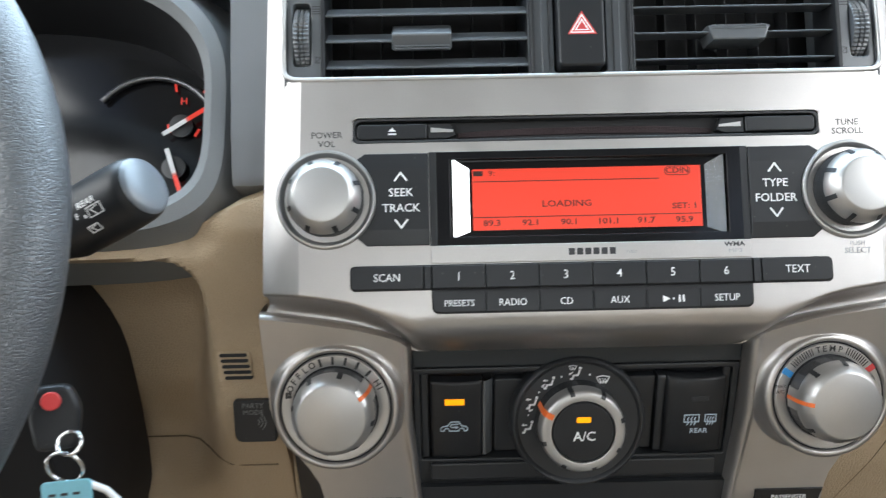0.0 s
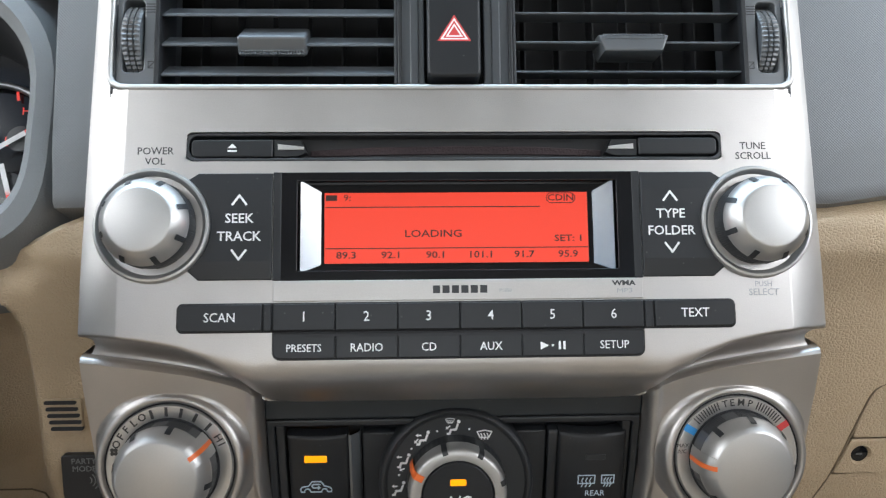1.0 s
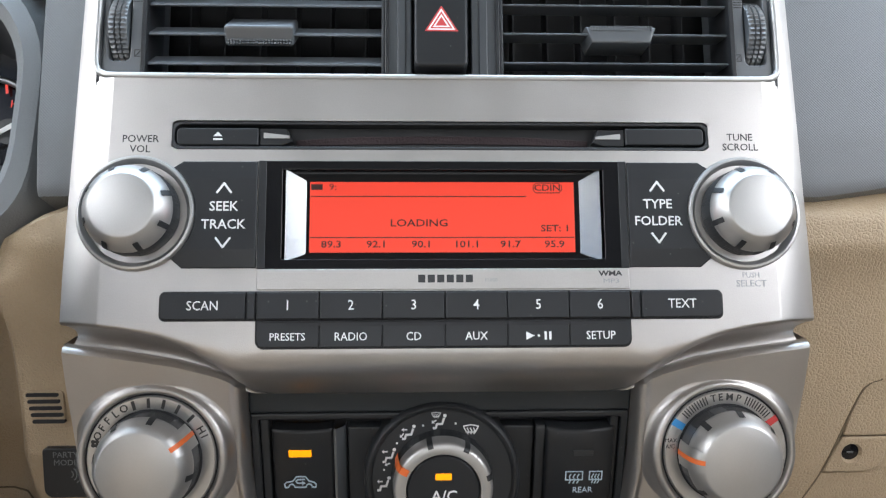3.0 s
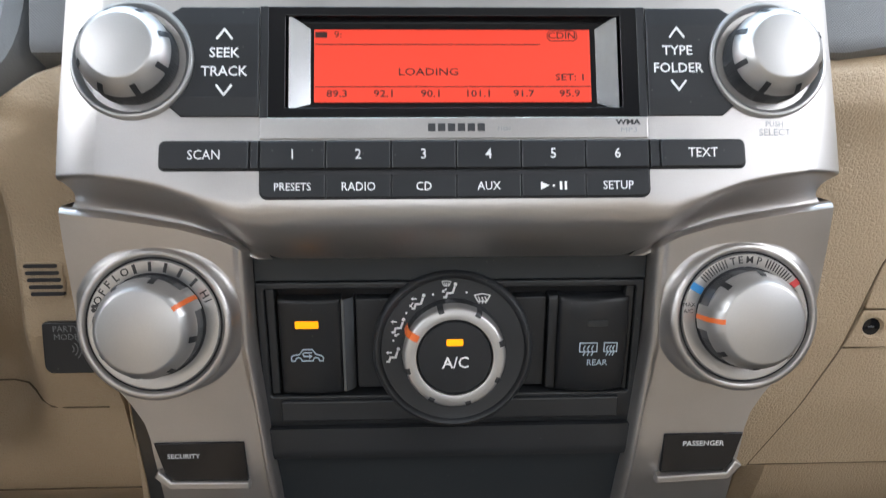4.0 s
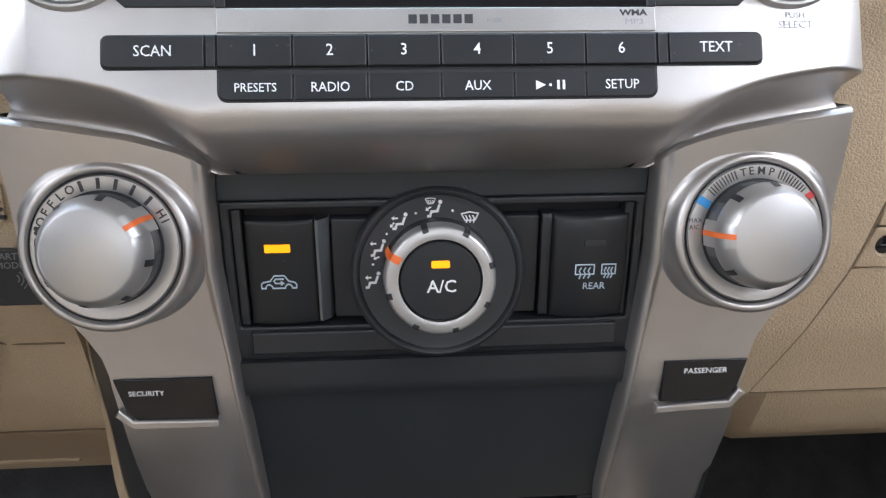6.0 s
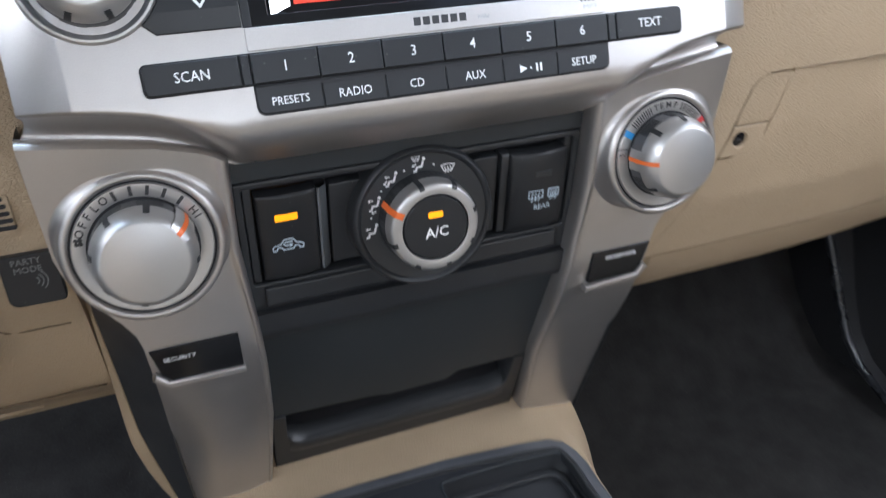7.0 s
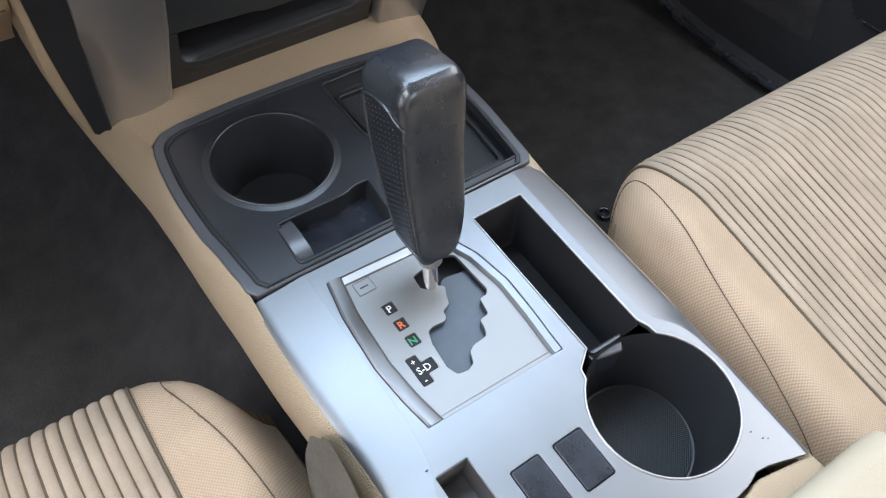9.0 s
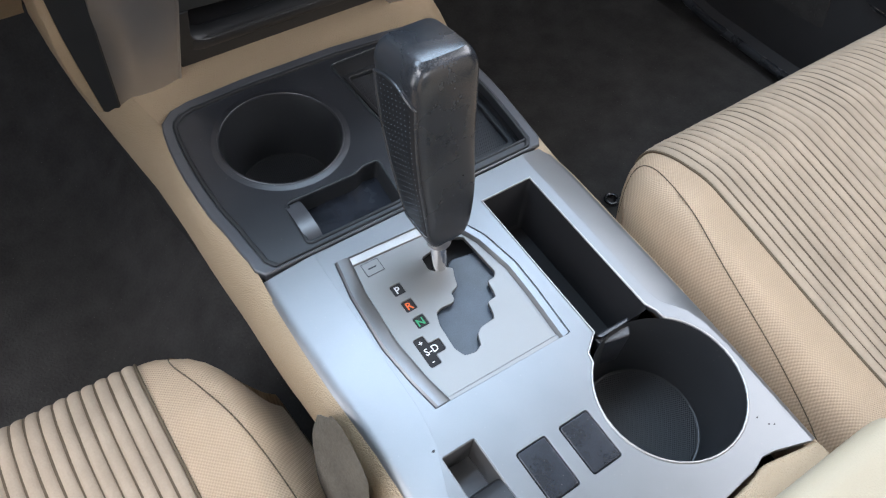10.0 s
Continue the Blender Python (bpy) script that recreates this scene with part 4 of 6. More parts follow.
for s in (-1, 1):
    part("pillar_edge", slab(rrect(s * 27.8 - 1.1, 113, s * 27.8 + 1.1, 204, 0.5), -20, -4.4, 0.8), BUTTON, stack)
    part("pillar_step", slab(rrect(s * 20.5 - 2.2, 113.5, s * 20.5 + 2.2, 204, 0.5), -20, -5.8, 0.6), PILLAR, stack)
hazard = thing("hazard_switch", PANEL @ Matrix.Translation(mm(-0.8, 0, 0)), "black hazard light switch with a red and white triangle", "switch")
part("button", slab(rrect(-13.4, 117.2, 13.0, 200, 3.0), -30, 2.2, 1.6, m=pose(0, 0, 0, 0, 0, 0)), BUTTON, hazard, "black push button")
part("well", slab(rrect(-16, 115, 15.6, 203, 3), -40, -20, 0.5), DARK, hazard)


def triangle(r, cu, cv):
    return [(cu + r * math.cos(radians(a)), cv + r * 0.93 * math.sin(radians(a))) for a in (90, 210, 330)]


part("symbol", slab(triangle(9.6, 0, 139.6), 2.1, 2.3, 0.04, [triangle(8.0, 0, 139.6)]), RED, hazard, "red triangle")
part("symbol", slab(triangle(8.0, 0, 139.6), 2.1, 2.28, 0.04, [triangle(6.4, 0, 139.6)]), WHITE, hazard, "white triangle")
part("symbol", slab(triangle(6.4, 0, 139.6), 2.1, 2.26, 0.04, [triangle(4.9, 0, 139.6)]), RED, hazard, "red triangle")
part("symbol", slab(triangle(4.9, 0, 139.6), 2.1, 2.24, 0.04, [triangle(3.4, 0, 139.6)]), WHITE, hazard, "white triangle")
part("symbol", slab(triangle(3.4, 0, 139.6), 2.1, 2.22, 0.04), RED, hazard, "red triangle")

# ---- climate bay ----
bay = thing("climate_bay", LOWER, "black climate control bay with push buttons in a recess", "climate control")
part("top_strip", slab(rrect(-102, 18.5, 102, 33, 0.6), -30, -12, 1.2), CHARCOAL, bay)
part("top_filler", slab(rrect(-103, 30, 103, 48, 0.6), -40, -14, 0.6), BLACK, bay)
part("frame", slab(rrect(-101.5, -66, 101.5, 18.2, 1.0), -30, -11.6, 1.0, [rrect(-97.4, -47.6, 97.4, 14.5, 1.5)]), BLACK, bay)
# Back of the button recess, its shade put into the colour.
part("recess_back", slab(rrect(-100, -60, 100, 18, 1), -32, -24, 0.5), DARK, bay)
part("ledge", slab(rrect(-92, -60.5, 92, -48.6, 1.0), -20, -12.4, 1.0, m=pose(0, 0, 0, -4, 0, 0)), BLACK, bay)
part("side_cheek", slab(rrect(-97, -47, -92.4, 14, 0.8), -24, -13.5, 0.8), BLACK, bay)
part("side_cheek", slab(rrect(92.4, -47, 97, 14, 0.8), -24, -13.5, 0.8), BLACK, bay)
part("blank_plate", slab(rrect(-50.5, -45.4, -30, 7, 0.8), -24, -16.5, 0.8), BLACK, bay)
part("blank_plate", slab(rrect(30, -45.4, 51, 7, 0.8), -24, -16.5, 0.8), BLACK, bay)


def curved_button(u0, u1, v0, v1, w, bulge, arch=0.0):
    """A push button whose face bows outwards across its width and, by arch, over its height."""
    cols = [(0, -9), (0, -1.2), (0.015, -0.4), (0.045, 0)] + [(f, 0) for f in steps(0.12, 0.88, 8)] + [(0.955, 0), (0.985, -0.4), (1, -1.2), (1, -9)]
    rs = [(0, -9), (0, -1.2), (0.012, -0.4), (0.035, 0), (0.15, 0), (0.3, 0), (0.5, 0), (0.7, 0), (0.85, 0), (0.965, 0), (0.988, -0.4), (1, -1.2), (1, -9)]
    def p(c, r):
        f, a = cols[c]
        g, b = rs[r]
        return mm(u0 + (u1 - u0) * f, v0 + (v1 - v0) * g, w + min(a, b) + bulge * 4 * f * (1 - f) + arch * 4 * g * (1 - g))
    return sheet(p, range(len(cols)), range(len(rs)))


recirc = thing("recirculation_button", LOWER, "black push button with amber lamp and car symbol", "button")
part("button", curved_button(-91, -58.4, -45.8, 8.6, -12.2, 2.0), BUTTON, recirc)
bm = sheet(lambda k, v: mm((-58.3, -57.9, -56.5, -53, -51.8, -51.6)[k], v, (-20, -12.9, -12.6, -15.6, -17.4, -22)[k]), range(6), [-45.4, -45, 7.8, 8.2])
part("side_face", bm, SLAT, recirc, "grey side face")
part("lamp", slab(rrect(-82.0, -6.9, -69.8, -2.8, 0.6), -12, -9.8, 0.3), AMBER, recirc, "lit amber lamp")
car = [(-10.6, -2.6), (-10.9, -0.6), (-9.6, 0.6), (-5.2, 1.2), (-2.6, 4.0), (3.6, 4.0), (6.0, 1.2), (9.6, 0.4), (10.9, -0.8), (10.6, -2.6), (8.0, -2.6)]
def hump(cx):
    return [(cx + 2.2 * math.cos(radians(a)), -2.6 + 2.0 * math.sin(radians(a))) for a in range(0, 181, 30)]
car_line = car + hump(6) + hump(-6) + [(-10.6, -2.6)]
bm = joined(stroke(car_line, 0.75, -9.85), stroke([(3.0, 2.2), (-1.8, 2.2), (-3.0, 1.2), (-2.0, 0.0), (1.5, 0.0)], 0.8, -9.85), slab([(1.2, -1.4), (3.6, 0.0), (1.2, 1.4)], -9.95, -9.7, 0.02))
bm.transform(Matrix.Translation(mm(-76.4, -22.8, 0)) @ Matrix.Diagonal((0.78, 1.0, 1, 1)))
part("symbol", bm, ICON_BLUE, recirc, "pale blue car symbol")
demist = thing("rear_demist_button", LOWER, "black rear demister push button with pale symbols", "button")
part("button", curved_button(57.2, 94.6, -46.2, 8.4, -12.6, 3.6, 3.0), BUTTON, demist)
part("shoulder", curved_button(51.8, 56.8, -46.2, 8.4, -13.6, 0.3), BLACK, demist)
part("lamp", slab(rrect(71.6, -6.2, 82.4, -2.8, 0.6), -9, -6.5, 0.3), BLACK, demist, "unlit lamp")
sym = []
for cu, sc in ((72.6, 1.0), (84.4, 0.74)):
    sym.append(stroke([(cu - 4.6 * sc, -20.5), (cu - 4.6 * sc, -15.4), (cu + 4.6 * sc, -15.4), (cu + 4.6 * sc, -20.5), (cu - 4.6 * sc, -20.5)], 0.6, -5.95))
    for d in (-2.2, 0, 2.2):
        sym.append(stroke([(cu + d * sc - 0.4, -22.6), (cu + d * sc + 0.5, -20.6), (cu + d * sc - 0.5, -18.8), (cu + d * sc + 0.4, -17)], 0.55, -5.9))
sym.append(letters("REAR", 5.0, 77.6, -27.0, -5.95, wide=0.95))
part("symbol", joined(*sym), ICON_BLUE, demist, "pale demister symbols and word")

# dials
DIAL_LEAN = 7.3
def dial_frame(u, v, w, lean=DIAL_LEAN):
    p = LOWER @ Vector(mm(u, v, w))
    return leaning(p.x, p.y, p.z, lean)


def arc_words(word, size, radius, mid, spread, w):
    out = []
    n = len(word)
    for i, ch in enumerate(word):
        a = mid + spread * ((n - 1) / 2 - i)
        out.append(letters(ch, size, radius * math.cos(radians(a)), radius * math.sin(radians(a)), w, turn=a - 90, bold=0.1))
    return out


def tick(radius, a, length, width, w):
    c, s = math.cos(radians(a)), math.sin(radians(a))
    return stroke([((radius - length / 2) * c, (radius - length / 2) * s), ((radius + length / 2) * c, (radius + length / 2) * s)], width, w)


def rotary(name, s, pointer):
    unit = thing(name, dial_frame(s * 147, 5.8, 11), "large satin silver climate dial with printed scale and orange pointer", "dial", "climate dials")
    inv = unit.matrix_world.inverted()

    def on_wing(r, ang):
        q = unit.matrix_world @ Vector(mm(r * math.cos(ang), r * math.sin(ang), 0))
        x = min(max(abs(q.x), wing_inner(q.z) + 0.001), wing_outer(q.z) - 0.0008)
        return inv @ Vector((s * x, wing_depth(q.z) + 0.0004, q.z))

    crest = [(33.0, -5), (33.3, -1.2), (33.9, 0.0), (34.9, 0.5), (36.0, 0.35), (37.0, -0.4), (37.8, -1.6)]

    def lip(i, k):
        ang = 2 * math.pi * i / 96
        if k < len(crest):
            r, h = crest[k]
            return Vector(mm(r * math.cos(ang), r * math.sin(ang), h))
        t = (k - len(crest) + 1) / 9
        p = Vector(mm(37.8 * math.cos(ang), 37.8 * math.sin(ang), -1.6))
        c, q = on_wing(39.6, ang), on_wing(44.0, ang)
        return p * (1 - t) ** 2 + c * 2 * t * (1 - t) + q * t * t
    part("housing", sheet(lip, range(96), range(len(crest) + 9), closed=True), SILVER, unit, "raised silver housing", 70)
    part("groove", lathe([(33.9, -1.6), (33.0, -1.3), (32.1, -1.6)], seg=72), DARK, unit)
    part("dial_plate", lathe([(32.4, -4), (32.2, -0.6), (31.6, 0.1), (26.0, 0.1), (24.6, -0.6), (0, -0.8)], seg=72), KNOB_SILVER, unit, "silver scale ring")
    part("shadow_gap", lathe([(25.6, 0.16), (25.0, 0.3), (24.0, 0.2)], seg=72), DARK, unit)
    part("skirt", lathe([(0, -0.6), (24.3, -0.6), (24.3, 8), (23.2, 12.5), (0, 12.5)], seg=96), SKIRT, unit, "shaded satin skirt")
    for j in range(7):
        bm = sheet(lambda q, h: mm((24.5 - 0.03 * h + 0.22 * (q % 2)) * math.cos(radians(pointer + 26 + 45 * j + q * 1.2)), (24.5 - 0.03 * h + 0.22 * (q % 2)) * math.sin(radians(pointer + 26 + 45 * j + q * 1.2)), h), range(25), [2.0, 9.5])
        part("knurl", skirt(bm, (0, 0, -0.0006)), BLACK, unit)
    cap = part("cap", lathe([(23.6, 9.2), (24.2, 10.2), (24.0, 12.5), (23.0, 15.6), (21.5, 18.6), (20.0, 20.6), (19.3, 21.2), (18.6, 21.45), (0, 21.7)], seg=96), KNOB_SILVER, unit, "satin silver cap")
    for j in range(1, 8):
        part("notch", profile_patch([(22.2, 17.2), (23.0, 15.6), (24.0, 12.5), (24.3, 8.6)], pointer + 45 * j, 1.5), BLACK, cap)
    # raised block that carries the pointer
    prof = [(18.6, 21.5), (20.2, 20.9), (22.2, 18.9), (24.1, 14.5), (24.9, 9), (25.1, 1), (24.0, 0.5)]
    bm = sheet(lambda k, t: mm((prof[k][0] + 0.25) * math.cos(radians(pointer + t)), (prof[k][0] + 0.25) * math.sin(radians(pointer + t)), prof[k][1] + 0.1), range(7), [-14, -13, -6, 0, 6, 13, 14])
    part("pointer_block", skirt(bm, (0, 0, -0.001)), KNOB_SILVER, cap)
    nm = pose(0, 0, 0, 0, 0, pointer)
    bm = sheet(lambda k, t: mm(prof[k][0] + 0.45, t, prof[k][1] + 0.3), range(6), [-1.2, 1.2])
    bm.transform(nm)
    part("pointer", skirt(bm, (0, 0, -0.0003)), ORANGE, cap, "orange pointer")
    return unit


fan = rotary("fan_dial", -1, 33)
part("scale_print", joined(*arc_words("OFF", 5.4, 28.9, 146, 9, 0.15), *arc_words("LO", 5.4, 28.9, 122, 10, 0.15), *[tick(28.7, a, 3.8, 1.6, 0.18) for a in (107, 92, 77, 62, 46)], *arc_words("HI", 5.4, 28.9, 27, 7, 0.15),
     *[slab(ring(28.9 * math.cos(radians(163)) + 1.3 * math.cos(radians(b)), 28.9 * math.sin(radians(163)) + 1.3 * math.sin(radians(b)), 1.1, 10), 0.05, 0.22, 0.02) for b in (45, 135, 225, 315)]), DARK_PRINT, fan, "dark printed fan scale")
temp = rotary("temperature_dial", 1, 177)
part("scale_print", joined(*[letters(ch, 5.2, 28.9 * math.cos(radians(q)), 28.9 * math.sin(radians(q)), 0.15, turn=q - 90, bold=0.06) for ch, q in (("T", 103.5), ("E", 96.0), ("M", 86.6), ("P", 77.0))], *[tick(29.0, a, 4.0, 0.6, 0.18) for a in (*range(111, 141, 3), *range(42, 70, 3))]), DARK_PRINT, temp, "dark printed temperature scale")
part("cold_mark", stroke([(27.0 * math.cos(radians(149)), 27.0 * math.sin(radians(149))), (31.2 * math.cos(radians(149)), 31.2 * math.sin(radians(149)))], 3.8, 0.18), BLUE, temp, "blue cold mark")
part("hot_mark", stroke([(27.0 * math.cos(radians(34)), 27.0 * math.sin(radians(34))), (31.2 * math.cos(radians(34)), 31.2 * math.sin(radians(34)))], 3.4, 0.18), RED, temp, "red hot mark")
part("max_print", joined(letters("MAX", 3.0, -28.8, 6.6, 0.15), letters("A/C", 3.0, -29.2, 3.4, 0.15)), DARK_PRINT, temp)

mode = thing("airflow_dial", dial_frame(0.5, -16.7, -5, 4), "black airflow dial with silver knob and central air conditioning button", "dial", "climate dials")
part("base_ring", lathe([(42.2, -14), (42.0, 0.6), (41.1, 3.0), (39.8, 3.9), (38.4, 3.4), (37.4, 2.2), (35, 1.9), (27, 1.9), (0, 1.9)], seg=96), BLACK, mode, "black dial ring")
part("skirt", lathe([(0, -0.3), (27.2, -0.3), (26.8, 6), (25.6, 14), (0, 14)], seg=220, bumps=knurl(0.3, 56, -1, 13)), BLACK, mode, "knurled skirt")
cap = part("cap", lathe([(25.9, 9), (26.2, 11), (26.0, 16), (25.5, 18.6), (24.8, 19.8), (24.0, 20.25), (20.2, 20.5), (19.4, 20.2), (19.1, 17)], seg=96), KNOB_SILVER, mode, "satin silver ring")
for j in (0, 1, 2, 4, 5, 6, 7):
    part("notch", profile_patch([(22.9, 20.35), (24.0, 20.25), (24.8, 19.8), (25.5, 18.6), (26.0, 16), (26.2, 11)], 16 + 45 * j, 1.5), BLACK, cap)
ridge = [(20.4, 20.9), (22.6, 21.1), (24.8, 20.6), (26.2, 18.4), (27.2, 12.5), (27.6, 3)]
bm = sheet(lambda k, t: mm(ridge[k][0] + 0.15, t, ridge[k][1] + 0.1), range(6), [-1.8, 1.8])
bm.transform(pose(0, 0, 0, 0, 0, 152))
part("pointer", skirt(bm, (0, 0, -0.0003)), ORANGE, cap, "orange pointer")
ac = part("ac_button", lathe([(18.7, 16), (18.6, 19.6), (17.9, 20.4), (10, 20.6), (0, 20.7)], seg=72), BUTTON, mode, "black air conditioning button")
part("lettering", letters("A/C", 8.2, 0.4, -2.6, 20.72, bold=0.08), WHITE, ac, "white lettering")
part("lamp", slab(rrect(-4.2, 6.2, 4.2, 9.6, 0.8), 20.2, 21.1, 0.3), AMBER, ac, "lit amber lamp")


def sitter(a, arrows):
    """The small seated airflow figure reduced to plain strokes, with its arrows."""
    cu, cv = 31.6 * math.cos(radians(a)), 31.6 * math.sin(radians(a)) - 0.9
    out = [stroke([(cu + 2.5, cv + 2.0), (cu + 1.5, cv - 0.9), (cu - 1.2, cv - 1.0), (cu - 1.9, cv - 3.2), (cu - 3.0, cv - 3.2)], 1.15, 2.1), slab(ring(cu + 3.0, cv + 3.5, 1.0, 8), 1.95, 2.15, 0.02)]
    for du, dv, turn in arrows:
        c, q = math.cos(radians(turn)), math.sin(radians(turn))
        tip, tail = (cu + du + 1.3 * c, cv + dv + 1.3 * q), (cu + du - 1.6 * c, cv + dv - 1.6 * q)
        out.append(stroke([tail, (cu + du, cv + dv)], 0.7, 2.1))
        out.append(slab([tip, (cu + du - 1.1 * q, cv + dv + 1.1 * c), (cu + du + 1.1 * q, cv + dv - 1.1 * c)], 1.95, 2.15, 0.02))
    return out


def screen_icon(cu, cv, k):
    """Windshield outline with rising warm air."""
    out = [stroke([(cu - 4 * k, cv + 1.6 * k), (cu - 2.4 * k, cv - 1.6 * k), (cu + 2.4 * k, cv - 1.6 * k), (cu + 4 * k, cv + 1.6 * k), (cu, cv + 2.4 * k), (cu - 4 * k, cv + 1.6 * k)], 0.6 * k, 2.1)]
    for d in (-1.7, 0, 1.7):
        out.append(stroke([(cu + d * k, cv - 2.6 * k), (cu + (d + 0.4) * k, cv - 0.8 * k), (cu + (d - 0.3) * k, cv + 0.6 * k)], 0.6 * k, 2.12))
    return out


for a, arrows in ((184, ((-2.2, 1.6, 180),)), (155, ((-2.4, 2.4, 180), (-1.0, -4.6, 200))), (125, ((-2.4, 1.8, 180), (-3.6, -1.6, 230))), (93, ((-3.0, 0.2, 215),))):
    part("symbol", joined(*sitter(a, arrows)), WHITE, mode, "white airflow symbol")
part("symbol", joined(*screen_icon(31.6 * math.cos(radians(96)), 34.7, 0.6)), WHITE, mode, "white windshield symbol")
part("symbol", joined(*screen_icon(31.6 * math.cos(radians(61)), 31.6 * math.sin(radians(61)) - 0.9, 1.0)), WHITE, mode, "white windshield symbol")
for a in (169.5, 140, 109, 77):
    part("dot", slab(ring(31.6 * math.cos(radians(a)), 31.6 * math.sin(radians(a)) - 0.9, 0.6, 8), 1.95, 2.15, 0.02), WHITE, mode)

# lower blank panel and pocket
pocket = thing("storage_pocket", pose(0, 0, 0), "dark open storage pocket under a blank panel", "storage pocket")
def bay_depth(z):
    return curve_at([(0.34, 0.535), (0.40, 0.511), (0.50, 0.472), (0.523, 0.463), (0.531, 0.458), (0.56, 0.4548)], z)
def strip_band(z0, z1, half, off, name, mat, n=6, thick=0.02):
    bm = sheet(lambda x, z: (x, bay_depth(z) + off, z), [-half, -half + 0.0012, 0, half - 0.0012, half], steps(z0, z1, n))
    return part(name, skirt(bm, (0, thick, 0)), mat, pocket)
strip_band(0.5275, 0.5465, 0.0995, -0.003, "cross_bar", BLACK)
POCKET = leaning(0, 0.511, 0.40, -21.3)
part("blank_panel", slab(rounded([(-97.5, 137), (-97.5, 38), (-86, 36.5), (-20, 31), (-12, 27.5), (33, 28), (42, 36), (97.5, 36), (97.5, 137)], 2), -14, -1.2, 0.8, m=POCKET), CHARCOAL, pocket, "blank dark panel")
opening = [(-87, 36.5), (-87, 8), (-85.5, 1), (-81, -3), (-74, -4), (74, -4), (81, -3), (85.5, 1), (87, 8), (87, 36.5)]
part("surround", slab([(-97, 36.5), (-97, -56), (97, -56), (97, 36.5)] + list(reversed(opening)), -14, 0, 0.9, m=POCKET), BLACK, pocket, "dark satin surround")
lip_profile = [(-3.6, -13), (-3.8, -3), (-6, 0.6), (-9.5, 1.9), (-14, 1.6), (-18.5, -0.2)]
lip = sheet(lambda u, k: mm(u, lip_profile[k][0] + 5 * smooth(72, 86, abs(u)) * (k < 4), lip_profile[k][1] - 1.2 * smooth(78, 86, abs(u))), [-86, -84, -81, -76, -70, -35, 0, 35, 70, 76, 81, 84, 86], range(6))
lip.transform(POCKET)
part("lip", lip, BLACK, pocket, "rounded lip")
# Back and floor of the pocket are coloured as dark as its shade.
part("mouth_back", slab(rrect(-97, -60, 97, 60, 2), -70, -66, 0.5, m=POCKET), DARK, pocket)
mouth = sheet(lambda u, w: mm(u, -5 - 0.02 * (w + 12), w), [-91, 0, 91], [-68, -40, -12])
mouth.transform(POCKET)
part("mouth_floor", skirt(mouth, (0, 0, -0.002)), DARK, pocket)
for s in (-1, 1):
    part("mouth_cheek", slab(rrect(s * 92.5 - 3, -60, s * 92.5 + 3, 60, 1), -68, -14, 0.5, m=POCKET), BLACK, pocket)


# ---- centre console ----
console = thing("centre_console", CONSOLE, "centre console with beige sides, silver top plate and black tray", "console")


def console_half(v, s):
    """Outer edge of the top, from the armrest forward."""
    if s < 0:
        return -curve_at([(-260, 141), (-80, 134), (-45, 135), (0, 138), (35, 139), (65, 139), (104, 138.5), (150, 143), (166, 146), (200, 147), (235, 145.5), (262, 140.5), (330, 150)], v)
    return curve_at([(-260, 112), (-197, 114), (-130, 116.5), (-58, 119.5), (67, 120), (95, 117), (170, 122.5), (230, 121), (330, 126)], v)


# beige body: side walls and the deck in front of the tray
def body_point(k, v):
    lft, rgt = console_half(v, -1) - 1.5, console_half(v, 1) + 0.2
    grow, wide = 22 * smooth(200, 330, v), smooth(170, 290, v)
    lift = 4.5 * smooth(88, 104, v) * (1 - smooth(270, 290, v))
    low = -60
    o = -curve_at([(-260, 142), (-20, 147), (10, 148.4), (36, 151), (68, 152.5), (104, 153.2), (150, 155.8), (208, 157), (256, 159.5), (297, 164.7), (342, 170), (394, 175.8), (451, 179), (520, 180)], v)
    o = min(o, lft - 4)
    table = [(o + 6, low), (o + 0.6, low + 1), (o, low + 5), (o + 1.2, -36), (o + (lft - o) * 0.4, -20), (lft - 1.5, -10 + lift), (lft + 3, -6.2 + lift), (lft + 10, -6 + lift * 0.5), (0, -6), (rgt - 10, -6 + lift * 0.5), (rgt - 3, -6.2 + lift), (rgt + 1 + grow * 0.3, -8 + lift), (rgt + 1.5 + 5 * wide + grow * 0.9, -17), (rgt + 2 + 9 * wide + grow, -32), (rgt + 2.5 + 10.5 * wide + grow, low + 4), (rgt + 2 + 10.5 * wide + grow, low + 1), (rgt - 2 + 9 * wide + grow, low)]
    return mm(table[k][0], v, table[k][1])


def body_keep(k, v):
    return not (6 < k < 9 and v < 262)


part("body", skirt(sheet(body_point, range(17), steps(-260, 100, 18) + [110, 125, 140, 163, 185, 205, 222, 240, 252, 262, 275, 290, 310, 330, 350, 400, 460, 520], keep=body_keep), mm(0, 0, -1)), BEIGE, console, "beige grained plastic body")
def tunnel_point(k, v):
    j = min(k, 5 - k)
    x, _, z = body_point(1 if k < 3 else 15, v)
    return x + (0.004, 0.012, 0.03)[j] * (1 if k < 3 else -1), v * 0.001, z + (0.003, -0.04, -0.19)[j]


tunnel = sheet(tunnel_point, range(6), steps(-260, 520, 30))
part("tunnel_carpet", tunnel, CARPET, console, "black carpeted lower sides")
# silver top with its openings
SLOT_AND_CUP = [(36, 73), (36, -60), (22, -70)] + ring(53.5, -118, 52.5, 40, 122, 418)[1:-1] + [(86, -70), (82.5, -62), (82.5, 73)]
CUP2 = (53.5, -118, 52.5)
